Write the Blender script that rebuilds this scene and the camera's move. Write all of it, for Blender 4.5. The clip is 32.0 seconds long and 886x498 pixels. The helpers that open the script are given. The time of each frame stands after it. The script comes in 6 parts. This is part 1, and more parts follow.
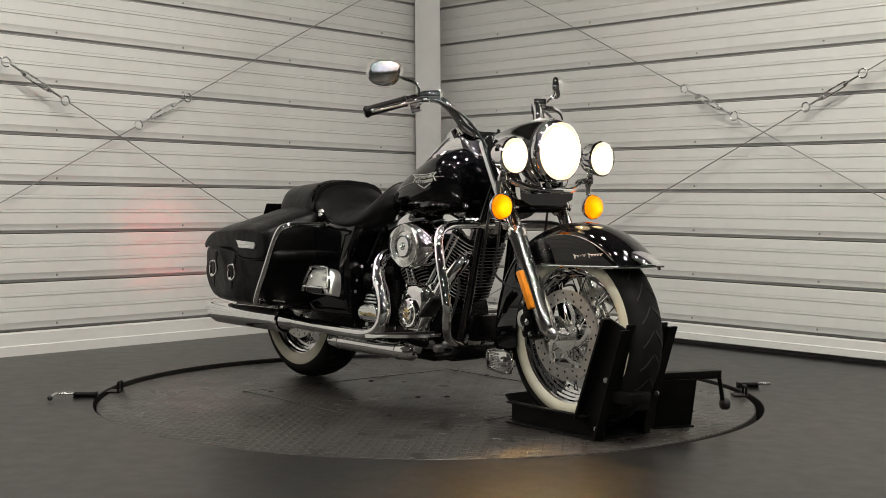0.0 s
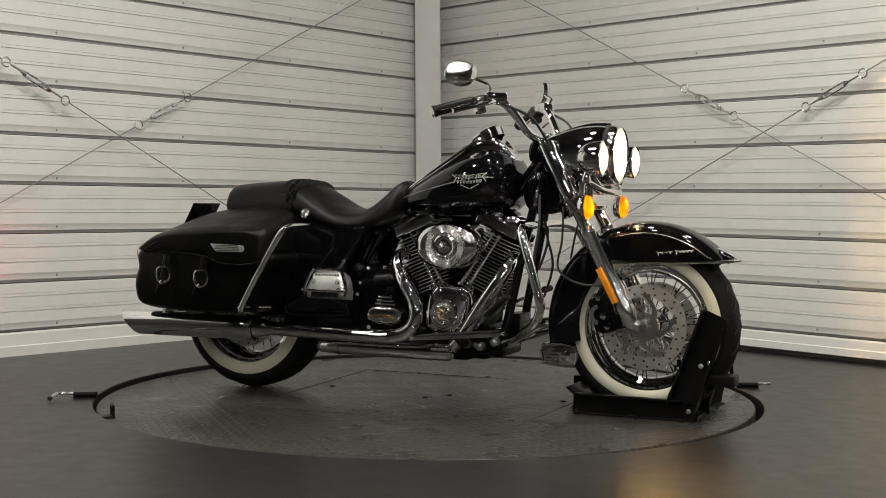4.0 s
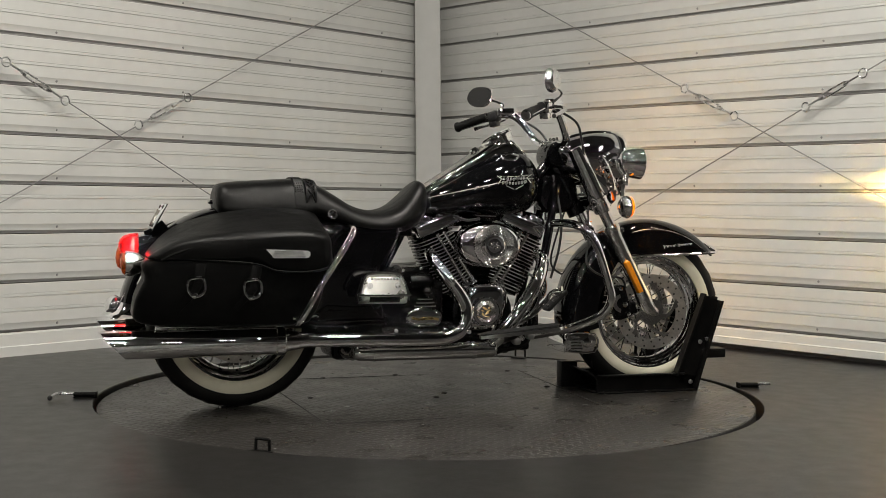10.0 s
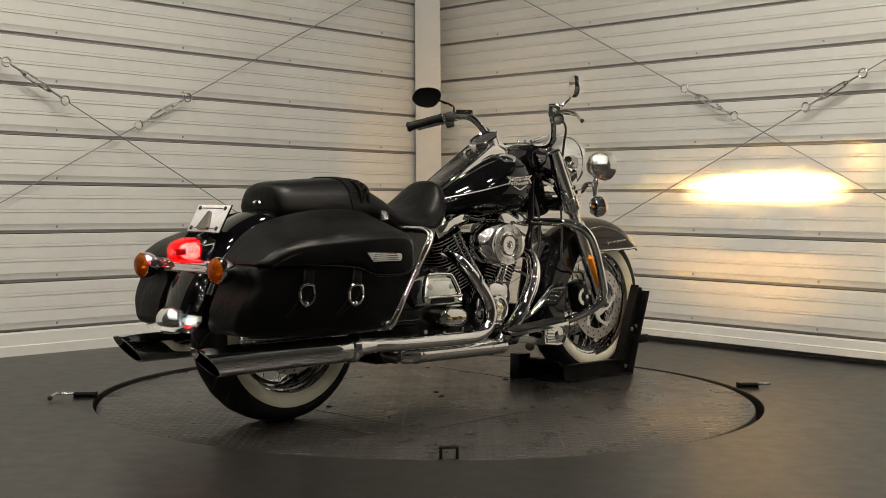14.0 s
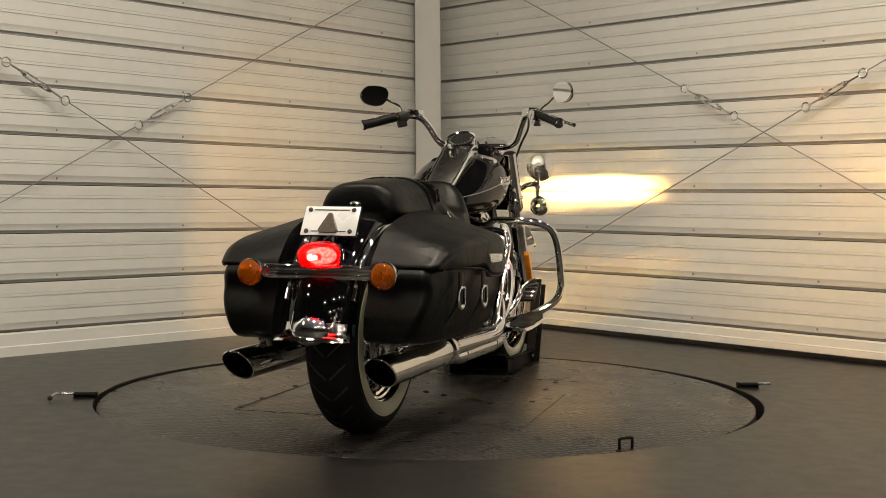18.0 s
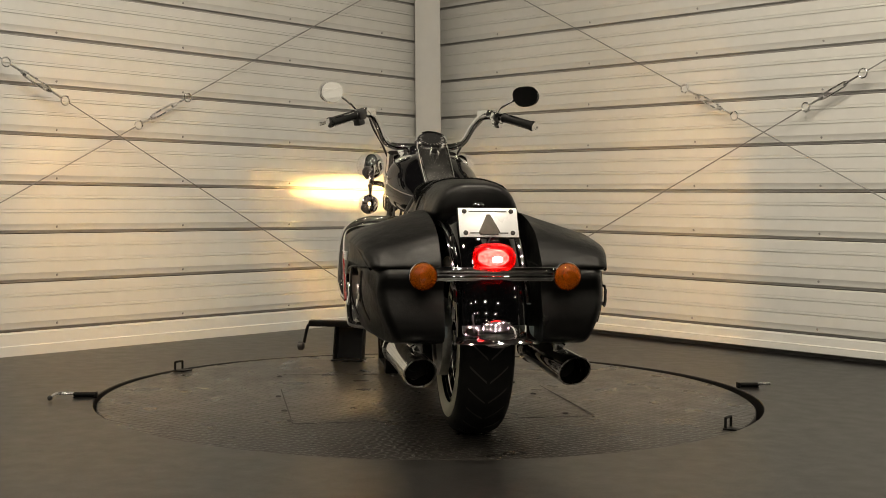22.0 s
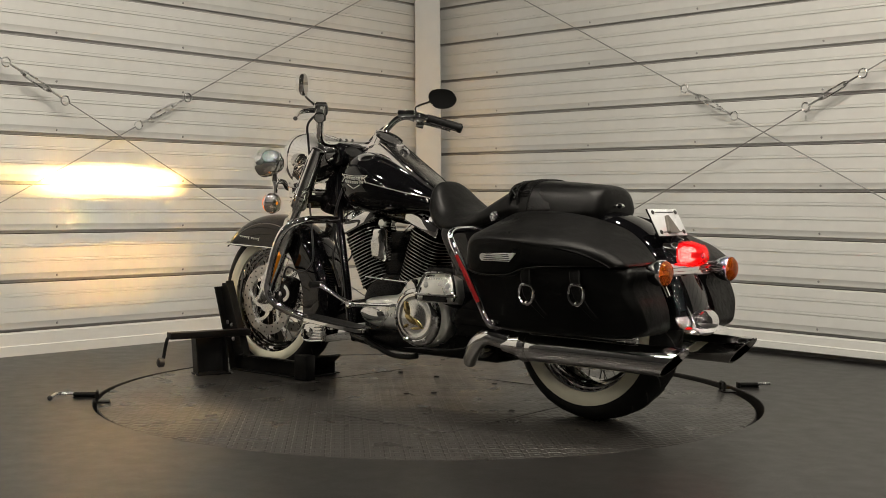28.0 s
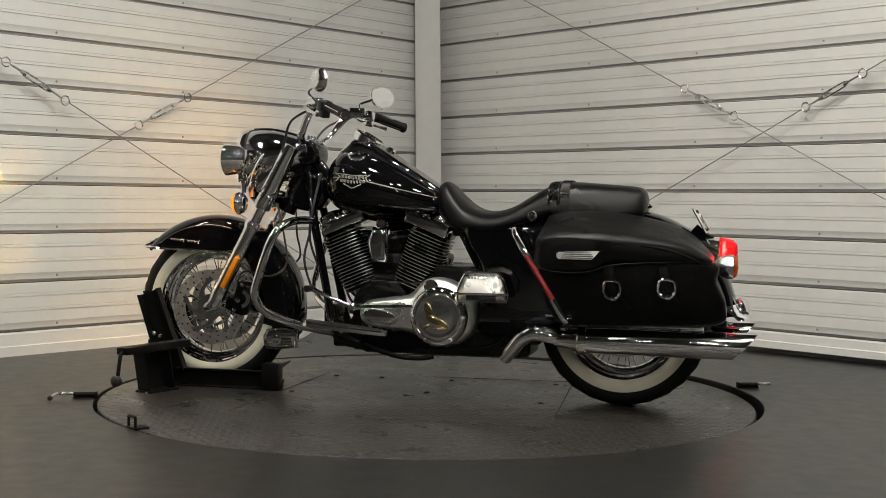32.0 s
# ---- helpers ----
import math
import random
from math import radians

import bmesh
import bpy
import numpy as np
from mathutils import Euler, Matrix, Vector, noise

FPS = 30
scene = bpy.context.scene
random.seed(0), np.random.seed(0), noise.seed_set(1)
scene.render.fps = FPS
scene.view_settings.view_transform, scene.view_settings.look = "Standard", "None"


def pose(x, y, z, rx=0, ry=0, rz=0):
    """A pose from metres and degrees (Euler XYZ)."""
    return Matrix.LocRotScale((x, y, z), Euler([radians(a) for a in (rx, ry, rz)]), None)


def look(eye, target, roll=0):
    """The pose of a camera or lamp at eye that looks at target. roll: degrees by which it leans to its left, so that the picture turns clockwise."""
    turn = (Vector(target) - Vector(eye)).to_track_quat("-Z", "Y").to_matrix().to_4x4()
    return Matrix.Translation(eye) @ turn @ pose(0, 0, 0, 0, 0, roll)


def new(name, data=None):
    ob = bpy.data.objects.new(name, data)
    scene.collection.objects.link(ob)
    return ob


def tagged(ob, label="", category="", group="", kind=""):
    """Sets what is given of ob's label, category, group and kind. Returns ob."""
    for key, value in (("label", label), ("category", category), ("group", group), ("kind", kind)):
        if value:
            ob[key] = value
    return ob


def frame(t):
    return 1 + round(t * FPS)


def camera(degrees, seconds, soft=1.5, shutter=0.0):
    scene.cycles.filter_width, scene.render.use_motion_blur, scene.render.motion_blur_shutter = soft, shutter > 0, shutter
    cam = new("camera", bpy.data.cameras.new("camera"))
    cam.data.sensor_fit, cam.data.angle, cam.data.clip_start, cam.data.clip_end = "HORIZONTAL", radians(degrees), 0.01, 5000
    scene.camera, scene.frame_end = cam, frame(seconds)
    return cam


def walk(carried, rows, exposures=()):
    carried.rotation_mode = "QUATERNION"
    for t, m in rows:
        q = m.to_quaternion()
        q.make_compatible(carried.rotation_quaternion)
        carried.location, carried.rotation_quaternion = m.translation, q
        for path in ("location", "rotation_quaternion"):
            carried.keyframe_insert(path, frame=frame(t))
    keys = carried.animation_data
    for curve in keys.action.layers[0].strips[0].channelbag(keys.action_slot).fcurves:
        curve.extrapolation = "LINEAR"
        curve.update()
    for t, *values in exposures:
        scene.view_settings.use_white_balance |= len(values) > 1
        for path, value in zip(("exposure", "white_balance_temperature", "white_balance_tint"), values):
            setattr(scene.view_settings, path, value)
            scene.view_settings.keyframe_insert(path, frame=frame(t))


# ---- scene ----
# The camera stands still on a tripod before the turntable
EYE = (0.0, -4.880, 0.760)
AIM = (0.0113, -3.8799, 0.7211)
cam = camera(38.73, 32.0, soft=0.45)
walk(cam, [(0.0, look(EYE, AIM, 0.5575)), (32.0, look(EYE, AIM, 0.5575))],
     exposures=[(0.0, -0.07, 6600, 11), (8.0, -0.16, 6600, 10), (14.0, -0.26, 7050, 11), (17.0, -0.33, 7650, 11), (25.0, -0.33, 7650, 11), (28.0, -0.24, 7050, 11), (32.0, -0.15, 6600, 10)])

# The turntable turns evenly; the motorcycle stands 43 mm off its centre, turned by 2 degrees
SPEED, START = 6.8267, -54.251
BIKE_Y, BIKE_YAW = -0.043, 2.0
CORNER = Vector((0.057, 3.360, 0.0))
LEFT_WAY = Vector((-0.6707, -0.7417, 0.0))
RIGHT_WAY = Vector((0.6656, -0.7463, 0.0))
ROOM_H = 3.60

# ---- light ----
world = bpy.data.worlds.new("World")
world.use_nodes = True
world.node_tree.nodes["Background"].inputs[0].default_value = (0.05, 0.055, 0.06, 1)
world.node_tree.nodes["Background"].inputs[1].default_value = 0.2
scene.world = world
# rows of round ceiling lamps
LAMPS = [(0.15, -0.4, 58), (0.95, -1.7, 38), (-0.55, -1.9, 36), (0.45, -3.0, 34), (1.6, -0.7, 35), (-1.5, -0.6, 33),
         # side lamps, unseen: added where they light the walls and shade the column's sides
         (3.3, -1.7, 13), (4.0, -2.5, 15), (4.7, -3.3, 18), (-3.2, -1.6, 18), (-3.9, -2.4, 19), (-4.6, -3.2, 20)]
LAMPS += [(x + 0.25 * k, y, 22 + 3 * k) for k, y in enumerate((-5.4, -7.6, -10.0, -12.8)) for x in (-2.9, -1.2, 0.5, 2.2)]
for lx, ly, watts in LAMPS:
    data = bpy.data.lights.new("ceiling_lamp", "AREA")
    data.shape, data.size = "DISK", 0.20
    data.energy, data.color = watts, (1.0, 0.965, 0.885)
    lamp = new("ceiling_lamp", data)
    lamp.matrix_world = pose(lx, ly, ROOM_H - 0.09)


# ---- materials ----
def material(name, color, rough=0.5, metal=0.0, vary=0.15, scale=30.0, bump=0.0, bump_scale=200.0,
             rough_vary=0.1, coat=0.0, spec=0.5, second=None, second_scale=3.0, second_amount=0.4, crease=0.0):
    m = bpy.data.materials.new(name)
    m.use_nodes = True
    nt = m.node_tree
    b = nt.nodes["Principled BSDF"]
    co = nt.nodes.new("ShaderNodeTexCoord")

    def noise_node(sc, detail=5.0):
        n = nt.nodes.new("ShaderNodeTexNoise")
        n.inputs["Scale"].default_value, n.inputs["Detail"].default_value = sc, detail
        nt.links.new(co.outputs["Object"], n.inputs["Vector"])
        return n

    def ramp(src, lo, hi, a=0.3, c=0.7):
        r = nt.nodes.new("ShaderNodeMapRange")
        r.inputs["From Min"].default_value, r.inputs["From Max"].default_value = a, c
        r.inputs["To Min"].default_value, r.inputs["To Max"].default_value = lo, hi
        nt.links.new(src, r.inputs["Value"])
        return r.outputs["Result"]

    def mix(fac, a, c):
        x = nt.nodes.new("ShaderNodeMix")
        x.data_type = "RGBA"
        nt.links.new(fac, x.inputs["Factor"])
        for sock, val in ((x.inputs[6], a), (x.inputs[7], c)):
            if isinstance(val, tuple):
                sock.default_value = (*val, 1)
            else:
                nt.links.new(val, sock)
        return x.outputs[2]

    fine = noise_node(scale)
    dark = tuple(c * (1 - vary) for c in color)
    light = tuple(min(1, c * (1 + vary)) for c in color)
    out = mix(ramp(fine.outputs["Fac"], 0, 1), dark, light)
    if second:
        big = noise_node(second_scale, 6.0)
        out = mix(ramp(big.outputs["Fac"], 0, second_amount, 0.42, 0.68), out, second)
    nt.links.new(out, b.inputs["Base Color"])
    big2 = noise_node(scale * 0.23, 4.0)
    nt.links.new(ramp(big2.outputs["Fac"], max(0.02, rough - rough_vary), min(1, rough + rough_vary)), b.inputs["Roughness"])
    b.inputs["Metallic"].default_value = metal
    b.inputs["Specular IOR Level"].default_value = spec
    b.inputs["Coat Weight"].default_value = coat
    b.inputs["Coat Roughness"].default_value = 0.02
    if bump:
        bn = nt.nodes.new("ShaderNodeBump")
        bn.inputs["Strength"].default_value, bn.inputs["Distance"].default_value = bump, 0.002
        tex = noise_node(bump_scale, 3.0)
        nt.links.new(tex.outputs["Fac"], bn.inputs["Height"])
        nt.links.new(bn.outputs["Normal"], b.inputs["Normal"])
        if crease:
            soft_ = nt.nodes.new("ShaderNodeBump")
            soft_.inputs["Strength"].default_value, soft_.inputs["Distance"].default_value = crease, 0.02
            nt.links.new(noise_node(7.0, 3.0).outputs["Fac"], soft_.inputs["Height"])
            nt.links.new(soft_.outputs["Normal"], bn.inputs["Normal"])
    return m


def glowing(name, color, strength, clear=0.0):
    m = bpy.data.materials.new(name)
    m.use_nodes = True
    nt = m.node_tree
    out = nt.nodes["Material Output"]
    nt.nodes.remove(nt.nodes["Principled BSDF"])
    em = nt.nodes.new("ShaderNodeEmission")
    em.inputs[0].default_value, em.inputs[1].default_value = (*color, 1), strength
    if clear:
        tr, add = nt.nodes.new("ShaderNodeBsdfTransparent"), nt.nodes.new("ShaderNodeAddShader")
        tr.inputs[0].default_value = (clear, clear, clear, 1)
        nt.links.new(em.outputs[0], add.inputs[0])
        nt.links.new(tr.outputs[0], add.inputs[1])
        nt.links.new(add.outputs[0], out.inputs[0])
    else:
        nt.links.new(em.outputs[0], out.inputs[0])
    return m


def lens_material(name, color, glow=0.0, glow_color=None, rough=0.12):
    m = material(name, color, rough, vary=0.1, scale=60, rough_vary=0.04, coat=0.6)
    b = m.node_tree.nodes["Principled BSDF"]
    b.inputs["Emission Color"].default_value = (*(glow_color or color), 1)
    b.inputs["Emission Strength"].default_value = glow
    return m


PAINT = material("black_gloss_paint", (0.0025, 0.0025, 0.003), 0.035, vary=0.3, scale=9, rough_vary=0.012, coat=0.25, spec=0.42)
CHROME = material("polished_chrome", (0.86, 0.86, 0.86), 0.025, 1.0, vary=0.03, scale=40, rough_vary=0.01)
DULL_CHROME = material("brushed_chrome", (0.74, 0.73, 0.71), 0.18, 1.0, vary=0.06, scale=60, rough_vary=0.03)
SMOKE_CHROME = material("hot_smoked_chrome", (0.30, 0.29, 0.28), 0.16, 1.0, vary=0.15, scale=12, rough_vary=0.08)
ALLOY = material("cast_alloy", (0.42, 0.42, 0.42), 0.36, 1.0, vary=0.1, scale=90, bump=0.15, bump_scale=500)
ENGINE = material("black_crinkle_enamel", (0.003, 0.003, 0.0032), 0.20, spec=0.17, vary=0.3, scale=60, bump=0.3, bump_scale=600)
FIN_EDGE = material("machined_fin_edge", (0.48, 0.48, 0.47), 0.32, 1.0, vary=0.1, scale=80)
LEATHER = material("black_leather", (0.0020, 0.0020, 0.0020), 0.36, spec=0.15, vary=0.35, scale=25, bump=0.28, bump_scale=420, crease=0.45,
                   rough_vary=0.09, second=(0.005, 0.005, 0.0047), second_scale=5, second_amount=0.7)
STRIP = material("satin_console_metal", (0.62, 0.61, 0.59), 0.20, 1.0, spec=0.45, vary=0.3, scale=18, bump=0.12, bump_scale=350, rough_vary=0.05)
VINYL = material("black_seat_vinyl", (0.0026, 0.0026, 0.0026), 0.34, spec=0.18, crease=0.40, vary=0.3, scale=18, bump=0.25, bump_scale=350, rough_vary=0.08)
RUBBER = material("tyre_rubber", (0.007, 0.007, 0.0068), 0.62, spec=0.2, vary=0.3, scale=30, bump=0.4, bump_scale=260,
                  second=(0.011, 0.0105, 0.010), second_scale=7)
WHITEWALL = material("cream_whitewall_rubber", (0.66, 0.63, 0.50), 0.55, vary=0.05, scale=20, bump=0.08, bump_scale=300,
                     second=(0.55, 0.52, 0.42), second_scale=9)
BLACK_STEEL = material("black_powder_coat", (0.0032, 0.0032, 0.0032), 0.38, spec=0.15, vary=0.3, scale=40, bump=0.2, bump_scale=300,
                       second=(0.008, 0.0075, 0.007), second_scale=12, second_amount=0.5)
PLASTIC = material("black_plastic", (0.012, 0.012, 0.013), 0.38, vary=0.2, scale=50, bump=0.1)
GRIP = material("ribbed_grip_rubber", (0.007, 0.007, 0.007), 0.48, spec=0.14, vary=0.2, scale=60, bump=0.3)
AMBER = lens_material("amber_lens", (0.42, 0.105, 0.004), 0.0)
an = AMBER.node_tree
through_lens, lens_mix = an.nodes.new("ShaderNodeBsdfTransparent"), an.nodes.new("ShaderNodeMixShader")
through_lens.inputs[0].default_value, lens_mix.inputs[0].default_value = (0.95, 0.30, 0.012, 1), 0.55
an.links.new(an.nodes["Principled BSDF"].outputs[0], lens_mix.inputs[1])
an.links.new(through_lens.outputs[0], lens_mix.inputs[2])
an.links.new(lens_mix.outputs[0], an.nodes["Material Output"].inputs[0])
REFLECTOR_AMBER = lens_material("amber_reflector", (0.75, 0.25, 0.015), 0.0, rough=0.2)
REFLECTOR_GREY = lens_material("grey_prism_reflector", (0.10, 0.085, 0.07), 0.0, rough=0.22)
REFLECTOR_RED = lens_material("red_reflector", (0.20, 0.008, 0.010), 0.0, rough=0.2)


def lit_lens(name, color, thick):
    """A coloured lens that a bulb behind it shines through."""
    m = material(name, color, 0.14, vary=0.08, scale=60, rough_vary=0.03, coat=0.5)
    nt = m.node_tree
    b, out = nt.nodes["Principled BSDF"], nt.nodes["Material Output"]
    tr, mix = nt.nodes.new("ShaderNodeBsdfTranslucent"), nt.nodes.new("ShaderNodeMixShader")
    tr.inputs[0].default_value = (*color, 1)
    mix.inputs[0].default_value = thick
    nt.links.new(b.outputs[0], mix.inputs[1])
    nt.links.new(tr.outputs[0], mix.inputs[2])
    nt.links.new(mix.outputs[0], out.inputs[0])
    return m


TAIL = lit_lens("red_lens", (0.60, 0.006, 0.012), 0.18)
tn = TAIL.node_tree
see, both = tn.nodes.new("ShaderNodeBsdfTransparent"), tn.nodes.new("ShaderNodeMixShader")
see.inputs[0].default_value, both.inputs[0].default_value = (0.85, 0.07, 0.08, 1), 0.55
tn.links.new(tn.nodes["Material Output"].inputs[0].links[0].from_socket, both.inputs[1])
tn.links.new(see.outputs[0], both.inputs[2])
tn.links.new(both.outputs[0], tn.nodes["Material Output"].inputs[0])
TAIL_BULB = glowing("tail_bulb_glow", (1.0, 0.50, 0.40), 30.0)
tb = TAIL_BULB.node_tree
cells, spread = tb.nodes.new("ShaderNodeTexVoronoi"), tb.nodes.new("ShaderNodeMapRange")
cells.inputs["Scale"].default_value = 130.0
for sock, val in (("From Max", 0.7), ("To Min", 52.0), ("To Max", 13.0)):
    spread.inputs[sock].default_value = val
tb.links.new(tb.nodes.new("ShaderNodeTexCoord").outputs["Object"], cells.inputs["Vector"])
tb.links.new(cells.outputs["Distance"], spread.inputs["Value"])
tb.links.new(spread.outputs[0], [n for n in tb.nodes if n.type == "EMISSION"][0].inputs[1])
AMBER_LIT = lit_lens("lit_amber_lens", (0.95, 0.27, 0.004), 0.7)
AMBER_BULB = glowing("indicator_bulb_glow", (1.0, 0.66, 0.22), 75.0)
SPUN = material("spun_aluminium", (0.82, 0.82, 0.80), 0.22, 1.0, vary=0.06, scale=90, rough_vary=0.04)
DISC_STEEL = material("worn_disc_steel", (0.62, 0.60, 0.57), 0.40, 1.0, vary=0.12, scale=70, rough_vary=0.06)
HEAD_LENS = glowing("headlamp_glow", (1.0, 0.86, 0.62), 2.2, 0.85)
LENS_RIM = glowing("lens_edge_glow", (1.0, 0.84, 0.58), 1.3, 0.7)
AUX_LENS = glowing("auxiliary_lamp_glow", (1.0, 0.86, 0.60), 2.2, 0.85)
BULB = glowing("halogen_bulb", (1.0, 0.54, 0.15), 56000.0)
FILAMENT = glowing("headlamp_filament", (1.0, 0.62, 0.22), 2300000.0)
AUX_FILAMENT = glowing("auxiliary_filament", (1.0, 0.60, 0.20), 6500000.0)
FILAMENT.cycles.emission_sampling = AUX_FILAMENT.cycles.emission_sampling = "FRONT"
# glowing sheets stand in for the light that the headlamp's reflector would spread
WIDE_HALO = glowing("wide_beam_sheet", (1.0, 0.48, 0.08), 66000.0)
MID_HALO = glowing("middle_beam_sheet", (1.0, 0.50, 0.10), 80000.0)
BEAM_HALO = glowing("soft_beam_sheet", (1.0, 0.55, 0.15), 70000.0)
STREAK = glowing("streak_beam_sheet", (1.0, 0.57, 0.18), 330000.0)
# strong red glow of a hidden emitter added to the tail lamp
TAIL_SPOT = glowing("tail_spot_glow", (1.0, 0.03, 0.05), 22000.0)
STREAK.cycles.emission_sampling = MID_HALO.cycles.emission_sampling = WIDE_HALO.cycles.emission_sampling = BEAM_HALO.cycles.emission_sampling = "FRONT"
TRIM = material("bright_trim", (0.92, 0.92, 0.92), 0.44, 1.0, vary=0.04, scale=60)
SATIN_ALLOY = material("satin_alloy", (0.90, 0.90, 0.87), 0.30, 1.0, vary=0.06, scale=40, rough_vary=0.06)
POLISHED = material("polished_alloy", (0.88, 0.88, 0.86), 0.14, 1.0, vary=0.05, scale=50, rough_vary=0.04)
GOLD = material("gold_inlay", (0.55, 0.42, 0.20), 0.25, 1.0, vary=0.15, scale=60)
PLATE = material("white_plate_enamel", (0.74, 0.75, 0.76), 0.30, 0.1, vary=0.05, scale=25, rough_vary=0.04)
BLUE_TAG = material("grey_tag", (0.30, 0.36, 0.40), 0.4, vary=0.1)
MIRROR = material("mirror_glass", (0.90, 0.90, 0.90), 0.03, 1.0, vary=0.01, rough_vary=0.01)
GLASS = material("gauge_glass", (0.02, 0.02, 0.02), 0.05, vary=0.1, coat=0.8)
SILVER_PRINT = material("silver_emblem", (0.75, 0.75, 0.73), 0.34, 0.8, vary=0.15, scale=150)
STRIPE = material("pewter_pinstripe", (0.32, 0.31, 0.30), 0.3, 0.6, vary=0.1)
GALVANISED = material("galvanised_steel", (0.58, 0.58, 0.58), 0.30, 1.0, vary=0.2, scale=80)
CABLE_STEEL = material("steel_rod", (0.32, 0.32, 0.32), 0.45, 0.8, vary=0.2, scale=80)
SIDING = material("white_coated_siding", (0.66, 0.66, 0.64), 0.36, vary=0.03, scale=14, rough_vary=0.08, bump=0.05, bump_scale=30,
                  second=(0.58, 0.58, 0.56), second_scale=1.7, second_amount=0.6)
COLUMN = material("grey_painted_column", (0.55, 0.55, 0.535), 0.45, vary=0.03, scale=14, bump=0.05,
                  second=(0.50, 0.50, 0.49), second_scale=3)
# near-black colours of unseen surfaces stand in for a dark hall in the reflections
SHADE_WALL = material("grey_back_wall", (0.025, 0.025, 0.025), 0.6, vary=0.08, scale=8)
CEILING = material("dark_ceiling_board", (0.035, 0.035, 0.035), 0.7, vary=0.08, scale=8)
# siding in the joints, its shade put into a darker grey
JOINT_SHADE = material("shaded_joint_siding", (0.40, 0.395, 0.39), 0.6, vary=0.06, scale=10)
# wall back seen through the gaps, coloured grey for the shade there
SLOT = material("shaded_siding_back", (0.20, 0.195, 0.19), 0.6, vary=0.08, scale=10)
LAMP_BLACK = material("matt_lamp_black", (0.012, 0.012, 0.012), 1.0, vary=0.1)
SEAM = material("dark_joint", (0.03, 0.028, 0.027), 0.7, vary=0.2)
FLOOR = material("worn_dark_concrete", (0.0092, 0.0086, 0.0079), 0.35, spec=0.5, vary=0.15, scale=60, rough_vary=0.03, bump=0.30, bump_scale=150,
                 second=(0.0165, 0.0152, 0.0138), second_scale=0.9, second_amount=0.6)


# ---- mesh helpers ----
def part(name, bm, mat, parent=None, label="", sharp=38.0, m=None):
    """One mesh object from a bmesh, under a thing or a part."""
    bmesh.ops.remove_doubles(bm, verts=bm.verts, dist=1e-5)
    bmesh.ops.recalc_face_normals(bm, faces=bm.faces)
    for f in bm.faces:
        f.smooth = True
    lim = radians(sharp)
    for e in bm.edges:
        if len(e.link_faces) != 2 or e.calc_face_angle(0.0) > lim:
            e.smooth = False
    me = bpy.data.meshes.new(name)
    bm.to_mesh(me)
    bm.free()
    me.materials.append(mat)
    ob = new(name, me)
    if parent is not None:
        ob.parent = parent
    if m is not None:
        ob.matrix_basis = m
    if label:
        ob["label"] = label
    return ob


def B():
    return bmesh.new()


def loft(bm, rings, cap=True, closed=True):
    rows = [[bm.verts.new(p) for p in ring] for ring in rings]
    n = len(rows[0])
    for a, b in zip(rows, rows[1:]):
        for i in range(n if closed else n - 1):
            j = (i + 1) % n
            bm.faces.new((a[i], a[j], b[j], b[i]))
    if cap and closed:
        bm.faces.new(rows[0][::-1])
        bm.faces.new(rows[-1])
    return bm


def basis(axis):
    w = Vector(axis).normalized()
    u = w.orthogonal().normalized()
    return u, w.cross(u), w


def lathe(bm, profile, centre, axis, seg=32, cap=True):
    """profile: (distance along the axis, radius)."""
    u, v, w = basis(axis)
    c = Vector(centre)
    rings = [[c + w * d + (u * math.cos(k * math.tau / seg) + v * math.sin(k * math.tau / seg)) * max(r, 1e-4) for k in range(seg)]
             for d, r in profile]
    return loft(bm, rings, cap)


def rod(bm, p0, p1, r0, r1=None, seg=14):
    p0, p1 = Vector(p0), Vector(p1)
    return lathe(bm, [(0, r0), ((p1 - p0).length, r0 if r1 is None else r1)], p0, p1 - p0, seg)


def curve_points(pts, res=6):
    pts = [Vector(p) for p in pts]
    out = []
    for i in range(len(pts) - 1):
        a, b, c, d = pts[max(i - 1, 0)], pts[i], pts[i + 1], pts[min(i + 2, len(pts) - 1)]
        for k in range(res):
            t = k / res
            out.append(0.5 * (2 * b + (c - a) * t + (2 * a - 5 * b + 4 * c - d) * t * t + (3 * b - a - 3 * c + d) * t ** 3))
    out.append(pts[-1])
    return out


def tube(bm, pts, r, seg=14, res=6, flat=1.0, cap=True):
    """A bent tube through points; r is one radius or one per point."""
    path = curve_points(pts, res)
    n = len(path)
    radii = [r] * n if not isinstance(r, (list, tuple)) else [float(x) for x in np.interp(np.linspace(0, len(r) - 1, n), range(len(r)), r)]
    rings, u = [], None
    for i, p in enumerate(path):
        w = (path[min(i + 1, n - 1)] - path[max(i - 1, 0)]).normalized()
        u = w.orthogonal().normalized() if u is None else (u - w * u.dot(w)).normalized()
        v = w.cross(u)
        rings.append([p + (u * math.cos(k * math.tau / seg) + v * math.sin(k * math.tau / seg) * flat) * radii[i] for k in range(seg)])
    return loft(bm, rings, cap)


def box(bm, size, centre=(0, 0, 0), m=None, bevel=0.0, seg=2):
    t = Matrix.Translation(centre) if m is None else m
    r = bmesh.ops.create_cube(bm, size=1.0, matrix=t @ Matrix.Diagonal((*size, 1)))
    if bevel:
        edges = list({e for v in r["verts"] for e in v.link_edges})
        bmesh.ops.bevel(bm, geom=edges, offset=bevel, segments=seg, profile=0.5, affect="EDGES")
    return bm


